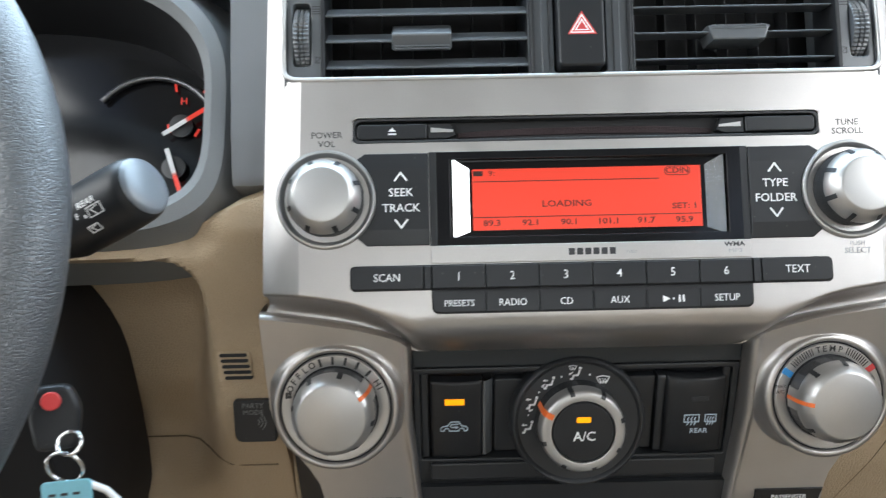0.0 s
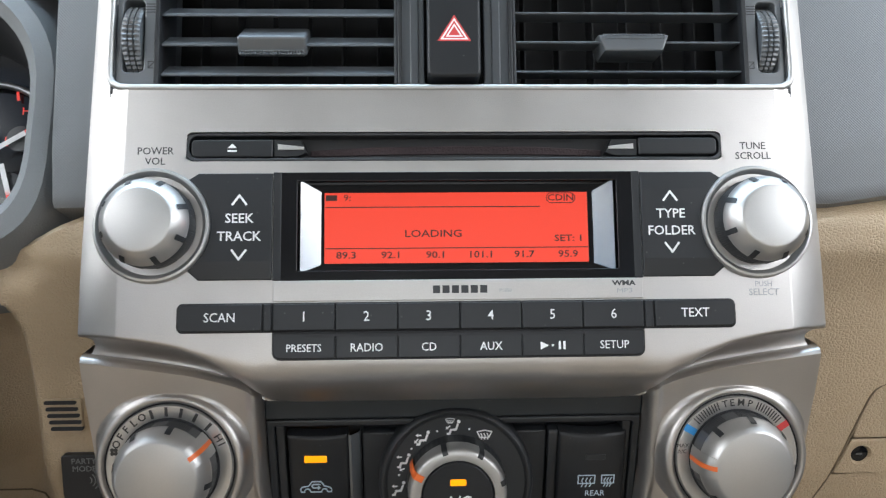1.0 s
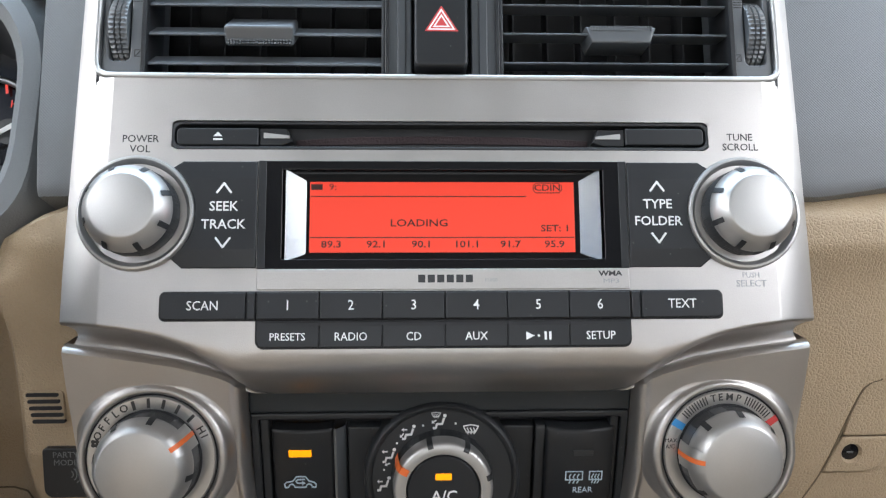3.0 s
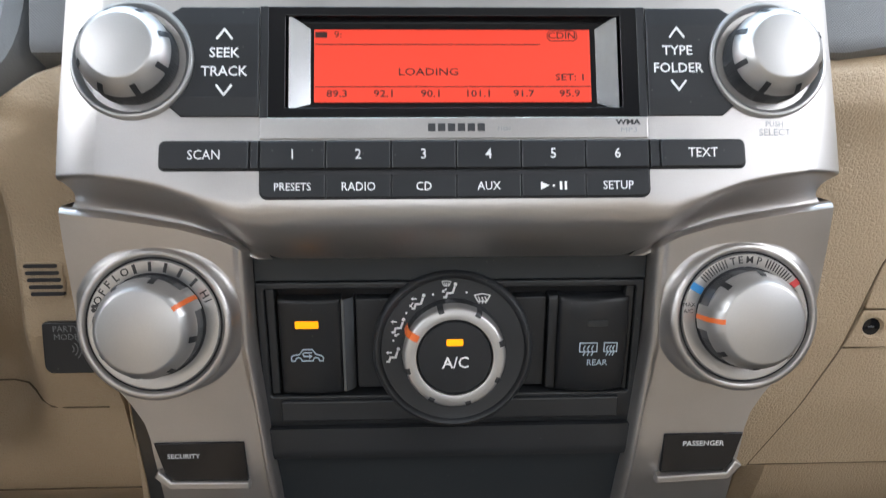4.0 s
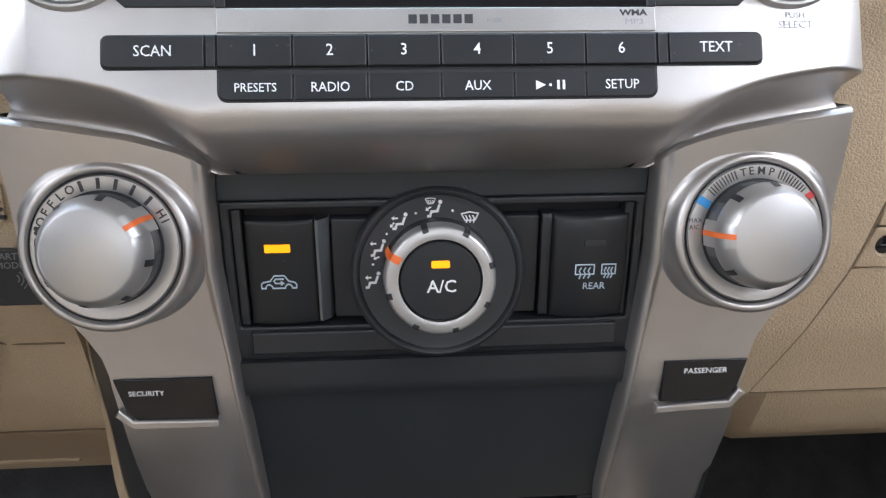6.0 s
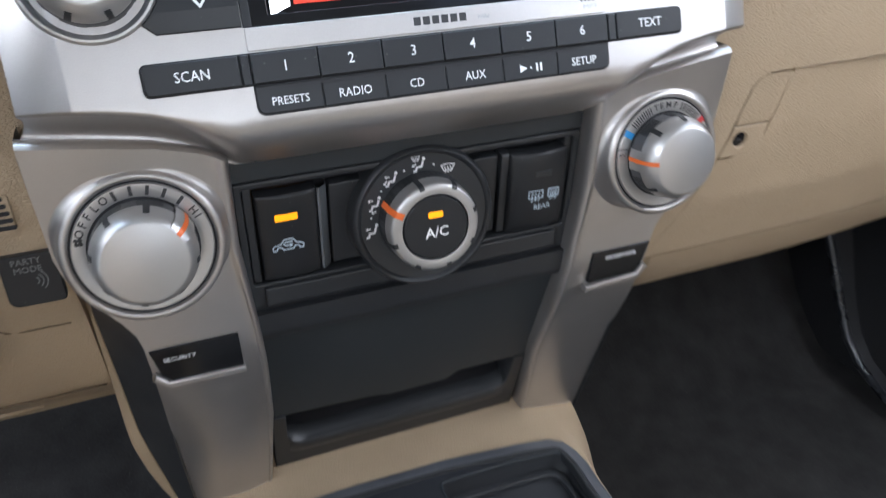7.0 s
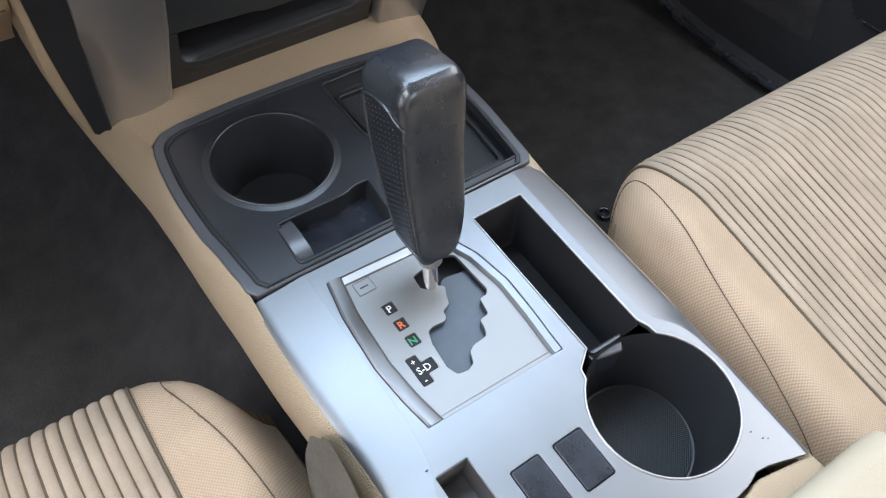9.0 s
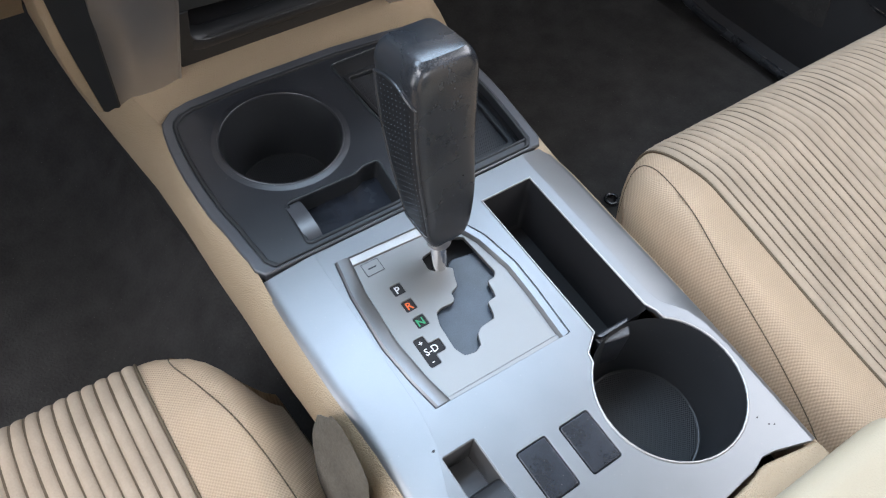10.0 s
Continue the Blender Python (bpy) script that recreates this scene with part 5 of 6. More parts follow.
GATE_HOLE = [(-88, 81), (-93, 50), (-95, 5), (-92, -25), (-88, -48), (22, -51), (24.5, -10), (25, 15), (20, 45), (13, 62), (0, 76), (-12, 78)]
USB_HOLE = rrect(-103, -150, -78.5, -77, 1.5)
SW = [rrect(-63, -136, -39.6, -99.5, 2), rrect(-29.4, -136.5, -5.6, -100.5, 2)]
def flat_edge(v):
    """Right edge of the flat top, which swells round the cup."""
    return curve_at([(-205, 107), (-190, 108), (-165, 109), (-140, 110), (-118, 111), (-95, 109.5), (-82, 106), (-72, 99), (-66, 94), (-55, 92), (100, 92)], v)


def flat_left(v):
    """Left crease of the flat top, which runs out to the edge behind the gate."""
    return -curve_at([(-205, 133), (-160, 130), (-130, 123), (-95, 112), (-69, 101.5), (-46, 97.5), (100, 97.5)], v)


side_vs = [95.5, 80, 60, 40, 20, 0, -20, -40, -55, -61, -66, -69, -72, -77, -82, -88, -95, -106, -118, -130, -140, -152, -165, -178, -190, -197]
top_outline = [(flat_left(v), v) for v in side_vs] + [(-120, -203), (-60, -202), (20, -193), (58, -190), (64, -188.5), (70, -186.5), (80, -188)] + [(flat_edge(v), v) for v in reversed(side_vs)]
plate = slab(top_outline, -5, 0, 0.5, [SLOT_AND_CUP, GATE_HOLE, USB_HOLE, *SW])


def bevel_side(s):
    def p(k, v):
        inner = flat_left(v) if s < 0 else flat_edge(v)
        o = console_half(v, s)
        t = [(inner - s * 1.6, 0.03), (inner + (o - inner) * 0.08, -0.35), (inner + (o - inner) * 0.8, -4.0), (inner + (o - inner) * 0.94, -5.2), (o, -7.5), (o, -14)][k]
        return mm(t[0], v, t[1])
    return sheet(p, range(6), side_vs)


part("top_plate", joined(plate, bevel_side(-1), bevel_side(1)), CONSOLE_SILVER, console, "worn satin silver top plate")
part("lip_ring", tube([mm(a, b, 0.0) for a, b in SLOT_AND_CUP], 0.0009, True, 3), KNOB_SILVER, console, "raised bright lip")


def well(name, outline, depth, parent, mat, floor_mat=None, taper=0.93):
    """An open pocket with walls and a floor, below an outline in mm."""
    cu = sum(p[0] for p in outline) / len(outline)
    cv = sum(p[1] for p in outline) / len(outline)
    def p(i, k):
        a, b = outline[i % len(outline)]
        f = (1, 0.985, taper, taper * 0.96)[k]
        return mm(cu + (a - cu) * f, cv + (b - cv) * f, (0.0, -3, -depth + 3, -depth)[k])
    bm = sheet(p, range(len(outline)), range(4), closed=True)
    o = part(name, bm, mat, parent)
    f = [(cu + (a - cu) * taper, cv + (b - cv) * taper) for a, b in outline]
    part("well_floor", slab(f, -depth - 2, -depth + 0.5, 0.4), floor_mat or mat, o)
    return o


well("slot_well", rrect(36, -66, 82.5, 73, 4), 58, console, DARK, DARK, 0.95)
def cup_well(cu, cv, r, depth, parent, name="cup_well"):
    w = part(name, lathe([(r + 0.5, -4.5), (r, -2), (r - 2, -8), (r - 6, -depth + 4), (r - 8, -depth), (r - 9.5, -depth - 0.5), (r - 10, -depth + 0.6), (0, -depth + 0.6)], cu, cv, 72), BLACK, parent, "black round cup holder")
    part("cup_mat", lathe([(r - 10, -depth + 0.4), (r - 10.4, -depth + 1.6), (0, -depth + 1.6)], cu, cv, 64), RUBBER, w, "textured rubber mat")
    return w
cup_well(*CUP2, 68, console)
part("slot_bridge", slab(rounded([(36.2, -60.5), (69, -61.5), (60.5, -74), (47, -71), (36.2, -68)], 2.0), -44, -5.5, 1.6), DECK, console)
# The floor's darker tone paints the shade at the bottom of the well.
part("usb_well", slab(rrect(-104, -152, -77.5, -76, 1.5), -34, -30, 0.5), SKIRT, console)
for a, b, c, d in ((-104, -152, -102.6, -76), (-79, -152, -77.5, -76), (-104, -77.4, -77.5, -76)):
    part("usb_wall", slab(rrect(a, b, c, d, 0.3), -32, -0.8, 0.2), GATE_METAL, console)
bm = sheet(lambda k, u: mm(u, (-150, -150, -128, -112, -106, -104, -104)[k], (-16, 0.6, 1.6, 0.2, -3, -8, -16)[k]), range(7), [-101.6, -101, -80, -79.4])
part("power_socket_lid", skirt(bm, mm(0, 0, -0.2)), BUTTON, console, "curved black socket lid")
for o in SW:
    cu, cv = sum(p[0] for p in o) / len(o), sum(p[1] for p in o) / len(o)
    part("blank_switch", slab([(cu + (a - cu) * 0.955, cv + (b - cv) * 0.97) for a, b in o], -6, 0.5, 1.0), STAINED_BLACK, console, "blank dark switch cover")
    part("switch_well", slab(o, -9, -3, 0.3), DARK, console)

for u, v, r in ((-104.6, -70.5, 1.1), (87.5, -166.0, 0.8), (91.0, -173.5, 0.9), (94.0, -175.5, 0.7)):
    part("nick", slab([(u + r * (1 + 0.5 * math.sin(3 * q)) * math.cos(q), v + r * 0.7 * math.sin(q)) for q in steps(0, 5.6, 8)], -0.3, 0.12, 0.05), DARK, console, "small dark chip in the silver")

# shift gate
gate = thing("shift_gate", CONSOLE, "brushed silver stepped gear selector gate with printed positions", "shift gate")
HOLE = [(-31, 55), (-4, 60), (6, 55), (8.5, 18), (5, 14.2), (-1, 14), (-2.6, 4), (-3.6, 0.4), (-11, 0), (-13, -9), (-15, -13), (-27, -14), (-32, -17), (-35, -25), (-41, -27.6), (-49, -26), (-52, -18), (-50.5, 2), (-47, 11.5), (-42, 13), (-33, 12), (-30, 14), (-29, 19.5), (-22, 22), (-19, 30), (-16, 36), (-20, 39.5), (-28, 40), (-32, 44)]


MARKS = {"P": (-60.0, 41.4), "R": (-60.0, 26.4), "N": (-60.0, 11.6)}
windows = [rrect(u - 4.4, v - 4.6, u + 4.4, v + 4.6, 1.2) for u, v in MARKS.values()]
SD = rounded([(-73.5, -22), (-65, -22), (-65, -15), (-56.5, -15), (-56.5, -5.5), (-65, -5.5), (-65, 1.5), (-73.5, 1.5)], 1.4)
inner = [(-86, 79), (-90, 50), (-92, 5), (-89, -25), (-86, -47), (20, -50), (22, -10), (22, 15), (18, 44), (11, 60), (-1, 74), (-12, 77)]
part("gate_plate", slab(inner, -7, -3.6, 0.3, [rounded(HOLE), *windows, SD]), GATE_METAL, gate, "satin silver plate")
def rail(pts, wide):
    return tube([mm(a, b, c) for a, b, c in pts], wide * 0.001, res=5)
bm = sheet(lambda k, i: mm(*[((-88, 81, 80), (-93, 50, 48), (-95, 5, 5), (-92, -25, -26), (-88, -48, -49))[i][0] + (0, 0.6, 2.2, 9.6, 11.8, 12.6, 12.8)[k] , ((-88, 81, 80), (-93, 50, 48), (-95, 5, 5), (-92, -25, -26), (-88, -48, -49))[i][1], (-6, -0.4, 1.0, 0.4, -1.4, -3.4, -6)[k]]), range(7), range(5))
part("side_rail", bm, CONSOLE_SILVER, gate, "rounded silver rail")
bm = sheet(lambda k, i: mm(*[((-6, 77), (13, 62), (20, 45), (25, 15), (24.5, -12), (22, -51))[i][0] - (0, 0.5, 1.8, 6.6, 8.2, 8.8)[k], ((-6, 77), (13, 62), (20, 45), (25, 15), (24.5, -12), (22, -51))[i][1], (-6, -0.2, 0.9, 0.3, -2.4, -6)[k]]), range(6), range(6))
part("side_rail", bm, CONSOLE_SILVER, gate, "rounded silver rail")
part("front_ramp", slab([(-88, 74.5), (-2, 70.5), (-8, 79), (-88, 81)], -7, -1.8, 0.8), SILVER, gate)
part("rear_ramp", slab([(-84, -48.5), (16, -50.5), (16, -46.5), (-83, -44.5)], -7, -2.6, 0.9), GATE_METAL, gate)
part("under_gate", slab(rrect(-70, -40, 18, 72, 2), -26, -18, 0.5), DARK, gate)
part("slider", slab(rounded([(-56, -32), (-30, -32), (-6, -18), (14, 2), (14, 41), (-12, 46), (-30, 30), (-34, 18), (-56, 16)], 4), -14, -9.0, 1.0), SLIDER, gate, "blue grey sliding cover")
part("lock_cover", slab(rrect(-72.5, 60.5, -58.5, 72.0, 0.8), -4, -3.2, 0.2), GATE_METAL, gate, "small shift lock cover")
part("lock_mark", joined(bar(-69, 65.6, -62.5, 66.8, -3.25, 0.1), stroke([(-72.2, 60.8), (-58.8, 60.8), (-58.8, 71.7), (-72.2, 71.7), (-72.2, 60.8)], 0.35, -3.2)), DARK_PRINT, gate)
for ch, mat in (("P", WHITE), ("R", ORANGE), ("N", GREEN)):
    u, v = MARKS[ch]
    w = part("position_window", slab(rrect(u - 4.7, v - 4.9, u + 4.7, v + 4.9, 1.2), -8, -4.8, 0.3), DARK, gate, "black position window")
    part("lettering", letters(ch, 8.0, u, v - 0.2, -4.75, bold=0.12), mat, w)
w = part("position_window", slab(rrect(-74, -22.5, -56, 2, 1.0), -8, -4.8, 0.3), DARK, gate, "black position window")
part("lettering", joined(letters("S-D", 7.6, -65.4, -10.3, -4.75, bold=0.1, wide=0.92), letters("+", 6, -69.3, -2.6, -4.75, bold=0.1), letters("-", 6, -69.3, -18.0, -4.75, bold=0.15)), WHITE, w)

# lever
lever = thing("gear_lever", CONSOLE @ Matrix.Translation(mm(-20, 62, 0)), "worn black gear lever with perforated side insert on a chrome rod", "gear lever")
part("rod", lathe([(0, -24), (5.6, -24), (5.6, 34), (0, 34)], seg=32, m=pose(-0.0035, -0.018, 0, -9, 1, 0)), BRIGHT, lever, "polished rod")
part("collar", lathe([(0, 20), (7.6, 20), (8.6, 21.5), (9.2, 27), (10.2, 36), (0, 36)], seg=40, m=pose(-0.0035, -0.018, 0, -9, 1, 0)), KNOB_SILVER, lever, "silver collar")


def grip_centre(h):
    k = (h - 28) / 136
    return curve_soft([(0, -1), (0.3, 3), (1, 6)], k), curve_soft([(0, -12), (0.15, -3), (0.5, 17), (0.8, 27), (1, 32)], k)


def grip_point(a, h):
    """Rounded rectangular grip that leans forward, with a flat top that falls away to the front."""
    k = (h - 28) / 136
    rx = curve_soft([(0, 11), (0.03, 15), (0.1, 18.6), (0.3, 22.4), (0.6, 24.4), (0.85, 24.8), (0.92, 24.2), (0.955, 22.2), (0.98, 20.4), (1, 17.6)], k)
    ry = curve_soft([(0, 10), (0.03, 13), (0.1, 16), (0.3, 20), (0.6, 23.6), (0.85, 25.6), (0.92, 25.2), (0.955, 24.2), (0.98, 22.4), (1, 19.4)], k)
    c, s = math.cos(a), math.sin(a)
    x = rx * math.copysign(abs(c) ** 0.33, c)
    y = ry * math.copysign(abs(s) ** 0.33, s)
    cx, cy = grip_centre(h)
    return mm(cx + x, cy + y, h - 2.0 * smooth(0.7, 1.0, k) - 0.2 * y * smooth(0.7, 1.0, k))


hs = [28, 29, 31, 34, 39, 46] + steps(56, 138, 12) + [144, 149, 153, 156.5, 159, 161, 162.6, 163.5, 164]
bm = sheet(grip_point, [2 * math.pi * (i + 0.5) / 96 for i in range(96)], hs, closed=True)
bmesh.ops.holes_fill(bm, edges=[e for e in bm.edges if e.is_boundary])
grip = part("grip", bm, KNOB_BLACK, lever, "worn black rubber grip", 60)
# perforated insert on the side, with a raised border
def insert_point(f, h, out=0.5):
    """A point on the left side of the grip; f runs from its back to its front."""
    k = (h - 28) / 136
    y = -0.88 + 1.70 * f
    x = -(1 - abs(y) ** 6.06) ** 0.165
    ang = math.atan2(math.copysign(abs(y) ** 3.03, y), -abs(x) ** 3.03)
    p = Vector(grip_point(ang, h))
    d = p - Vector(mm(*grip_centre(h), h))
    d.z = 0
    return p + d.normalized() * out * 0.001


def insert_top(f):
    return 128 + 18 * math.sin(math.pi * (0.12 + 0.76 * f)) ** 0.6


rows_k = steps(0, 1, 20)
bm = sheet(lambda f, k: insert_point(f, 42 + (insert_top(f) - 42) * k), steps(0, 1, 14), rows_k)
insert = part("side_insert", skirt(bm, (0.0008, 0, 0)), BUTTON, grip, "perforated black insert")
edge = [insert_point(0, 42 + (insert_top(0) - 42) * k, 0.6) for k in rows_k] + [insert_point(f, insert_top(f), 0.6) for f in steps(0.07, 0.93, 12)] + [insert_point(1, 42 + (insert_top(1) - 42) * k, 0.6) for k in reversed(rows_k)] + [insert_point(f, 42, 0.6) for f in steps(0.93, 0.07, 12)]
part("insert_border", tube(edge, 0.0011, True, 3), KNOB_BLACK, insert)
pits = []
for i in range(9):
    for j in range(25):
        f, h = 0.09 + 0.102 * i, 47 + j * 3.9 + (1.9 if i % 2 else 0)
        if h > insert_top(f) - 4:
            continue
        b = bmesh.new()
        bmesh.ops.create_icosphere(b, subdivisions=1, radius=0.00042, matrix=Matrix.Translation(insert_point(f, h, 0.55)))
        pits.append(b)
tagged(part("perforation", joined(*pits), material("pin_hole_glint", (0.09, 0.115, 0.14), 0.4), insert, "pale pin holes"), kind="stuff")

# black tray unit in front
tray = thing("console_tray", CONSOLE, "black plastic console tray with cup holder and coin slot", "console tray")
def tray_edge(off):
    v = [98, 110, 125, 145, 163, 185, 205, 222, 240]
    lft = [(console_half(a, -1) + off, a) for a in v]
    rgt = [(console_half(a, 1) - off, a) for a in v]
    top = [(-142 + off, 256), (-139 + off, 266 - off * 0.4), (-128 + off * 0.5, 276 - off * 0.9), (-112, 280 - off), (-60, 282.5 - off), (20, 281.5 - off), (80, 276 - off), (104, 272 - off), (114 - off * 0.6, 266 - off * 0.7), (119.5 - off, 254)]
    base = 97 + off * 0.3
    lft[0], rgt[0] = (lft[0][0], base + 7), (rgt[0][0], base + 7)
    lft[1], rgt[1] = (lft[1][0], 114), (rgt[1][0], 114)
    return [(lft[0][0] + 5, base)] + lft + top + list(reversed(rgt)) + [(rgt[0][0] - 5, base)]
CUP1 = (-64, 208, 48.5)
TRAY_HOLE = rounded([(10, 262), (12, 200), (16, 160), (22, 108), (110, 108), (114.5, 160), (113, 250), (106, 258), (60, 262)], 5)
COIN_HOLE = rounded([(-95, 106), (-14, 106), (-10, 150), (-24, 150), (-34, 146), (-88, 147), (-92, 146)], 4)
part("deck", slab(tray_edge(8), -12, -1.5, 0.8, [ring(*CUP1, 64), TRAY_HOLE, COIN_HOLE]), DECK, tray, "black grained deck")
inner_edge = [(a, max(b, 98.2)) for a, b in tray_edge(9.5)]
part("bezel", slab(tray_edge(0.3), -9, 0.2, 1.6, [inner_edge]), BEZEL, console, "dark satin bezel round the tray")
part("rim", slab([(a, max(b, 98.0)) for a, b in tray_edge(9.2)], -8, 0.9, 0.8, [[(a, max(b, 101.2)) for a, b in tray_edge(12.5)]]), BLACK, tray, "raised black rim")
cup = cup_well(*CUP1, 66, tray)
part("cup_lip", lathe([(55.0, -1.6), (52.5, -1.1), (50.4, -0.5), (49.4, -0.4), (48.6, -1.0), (48.3, -3)], CUP1[0], CUP1[1], 72), DECK, tray, "soft raised lip")
part("cup_rim", tube([mm(a, b, -0.6) for a, b in ring(CUP1[0], CUP1[1], CUP1[2] + 0.4, 64)], 0.0009, True, 4), DECK, tray, "rounded rim")
well("phone_tray", TRAY_HOLE, 16, tray, BLACK, RUBBER, 0.97)
part("tray_lip", tube([mm(a, b, -1.3) for a, b in TRAY_HOLE], 0.0013, True, 3), CHARCOAL, tray, "rounded tray lip")
part("tray_lip", tube([mm(a, b, -1.3) for a, b in COIN_HOLE], 0.0015, True, 3), CHARCOAL, tray, "rounded tray lip")
part("tray_step", slab(rounded([(17, 255), (20, 200), (24, 160), (30, 115), (103, 115), (106, 160), (105, 245), (98, 252)], 4), -16, -11, 1.0, [rounded([(21, 250), (24, 200), (28, 160), (34, 119), (99, 119), (102, 160), (101, 241), (95, 247)], 4)]), BLACK, tray)
well("coin_tray", COIN_HOLE, 20, tray, BLACK, STAINED_BLACK, 0.97)
bm = sheet(lambda k, u: mm(u, (148, 146, 140, 128, 114, 108, 105.5, 105.5)[k], (-14, -3, 0.6, 1.6, 0.2, -3, -8, -14)[k]), range(8), [-94.5, -93.6, -83, -82])
part("clip", skirt(bm, mm(0, 0, -0.3)), BEZEL, tray, "curved coin clip")

# armrest behind
arm = thing("armrest_box", CONSOLE, "cream padded armrest lid behind the console", "armrest")
bm = slab(rounded([(-122, -206), (140, -209), (146, -420), (-128, -420)], 10), -4, 40, 15, steps=6)
part("lid", bm, VINYL, arm, "cream vinyl lid")
part("base", slab(rounded([(-122, -206), (18, -196), (56, -193), (68, -190), (112, -199), (120, -420), (-124, -420)], 4), -230, -1.2, 3), BEIGE, arm, "beige base")


# ---- seats ----
def seat(name, cx, front, z, half, label):
    """A cushion with a ribbed middle, smooth cloth bolsters and piping. Ribs run from front to back."""
    unit = thing(name, pose(cx, front, z), label, "car seat", "front seats")
    core = half - 0.078

    def surface(x, k):
        # k: 0 under the nose, 1 at the back of the cushion
        prof_y = curve_soft([(0, -0.035), (0.06, -0.012), (0.12, -0.003), (0.18, -0.001), (0.24, -0.008), (0.30, -0.024), (0.36, -0.05), (0.42, -0.085), (0.64, -0.26), (1, -0.56)], k)
        prof_z = curve_soft([(0, -0.20), (0.06, -0.14), (0.12, -0.085), (0.18, -0.045), (0.24, -0.020), (0.30, -0.007), (0.36, 0.0), (0.42, 0.000), (0.64, -0.048), (1, -0.115)], k)
        a = abs(x)
        edge = smooth(half - 0.055, half, a)
        y = prof_y - 0.055 * smooth(core - 0.03, half, a) ** 2 * (1 - smooth(0.4, 1, k))
        zz = prof_z + 0.012 * smooth(core - 0.06, core + 0.02, a) * smooth(0.42, 0.8, k)
        zz -= 0.062 * edge ** 2.0 * (1 if k > 0.2 else 0.6)
        return y, zz

    rib = 0.0097

    def seam_at(k):
        """Where the stitched seam runs across the side bolster."""
        return curve_soft([(0, 0.5), (0.16, 0.36), (0.24, 0.2), (0.3, 0.18), (0.36, 0.26), (0.44, 0.4), (0.55, 0.5), (0.62, 0.6), (0.67, 0.8), (0.70, 1.05), (1, 1.1)], k)

    def core_point(x, k):
        y, zz = surface(x, k)
        f = (x / rib) % 1.0
        h = 0.0048 * (math.sin(math.pi * f) ** 0.35)
        n = noise.noise((x * 30, k * 12, cx)) * 0.0008
        dy = h * smooth(0.34, 0.1, k)
        dz = h * smooth(0.1, 0.3, k)
        return x, y + dy, zz + dz + n - 0.002

    ks = steps(0, 0.42, 42) + steps(0.45, 1, 30)
    count = int(2 * core / rib)
    w0 = count * rib / 2
    off = -w0
    xs = []
    for i in range(count):
        xs += [off + (i + f) * rib for f in (0.0, 0.05, 0.14, 0.3, 0.5, 0.7, 0.86, 0.95)]
    xs.append(off + count * rib)
    part("ribbed_panel", skirt(sheet(core_point, xs, ks), (0, -0.01, -0.02)), PLEAT, unit, "ribbed pale velour panel")
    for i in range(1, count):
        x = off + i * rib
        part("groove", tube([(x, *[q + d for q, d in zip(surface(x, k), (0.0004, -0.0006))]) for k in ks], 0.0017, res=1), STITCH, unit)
    for s in (-1, 1):
        def bolster(f, k):
            x = s * (w0 + (half - w0) * math.sin(min(1, f) * math.pi / 2))
            y, zz = surface(x, k)
            drop = max(0, f - 1)
            bulge = 0.007 * math.sin(math.pi * min(1, f)) + 0.0
            seam = -0.0018 * math.exp(-((f - seam_at(k)) / 0.03) ** 2)
            return x + s * 0.012 * math.sin(min(1, drop) * math.pi), y - 0.02 * drop, zz + bulge + seam - drop * 0.2
        fs = [0, 0.02, 0.06, 0.12, 0.2, 0.28, 0.36, 0.43, 0.47, 0.485, 0.5, 0.515, 0.53, 0.57, 0.64, 0.72, 0.8, 0.88, 0.94, 1.0, 1.06, 1.15, 1.3, 1.5, 1.75, 2.0]
        part("bolster", skirt(sheet(bolster, fs, ks), (0, -0.005, -0.01)), FABRIC, unit, "smooth beige woven bolster", 60)
        part("piping", tube([(s * (w0 + 0.0008), *[q + d for q, d in zip(surface(w0, k), (0.001, 0.0008))]) for k in ks], 0.0012, res=3), STITCH, unit, "brown piping")
        pts = [bolster(seam_at(k), k) for k in steps(0.16, 0.70, 60)]
        part("seam", tube([(a, b, c + 0.0011) for a, b, c in pts], 0.0005, res=2), STITCH, unit)
        pts = [bolster(1.16, k) for k in ks if k > 0.3]
        part("seam", tube([(a + s * 0.0004, b, c) for a, b, c in pts], 0.0006, res=2), STITCH, unit)
    def back_point(a, k):
        """The backrest, unseen and added to reflect light onto the stack: a padded panel that leans back, rounded at
        its sides and top.
        """
        c, n = math.cos(a), math.sin(a)
        wide = (half - 0.012) * curve_at([(0, 0.94), (0.5, 1.0), (0.8, 0.94), (0.93, 0.84), (0.98, 0.72), (1, 0.6)], k)
        thick = curve_at([(0, 0.055), (0.4, 0.06), (0.9, 0.05), (0.98, 0.035), (1, 0.015)], k)
        return wide * math.copysign(abs(c) ** 0.5, c), -0.56 - 0.27 * k + thick * math.copysign(abs(n) ** 0.7, n), -0.08 + 0.66 * k
    bm = sheet(back_point, [2 * math.pi * i / 40 for i in range(40)], steps(0, 0.9, 12) + [0.93, 0.96, 0.98, 0.99, 1.0], closed=True)
    bmesh.ops.holes_fill(bm, edges=[e for e in bm.edges if e.is_boundary])
    part("backrest", bm, FABRIC, unit, "unseen beige woven backrest that bounces light forward", 60)
    part("base", slab(rrect(-half * 1000 + 25, -520, half * 1000 - 25, -60, 20), -215, -60, 8), TRIM_DARK, unit, "dark seat base")
    return unit


seat("passenger_seat", 0.412, 0.277, 0.331, 0.274, "beige cloth passenger seat cushion with ribbed middle panel")
seat("driver_seat", -0.392, 0.334, 0.305, 0.238, "beige cloth driver seat cushion with ribbed middle panel")

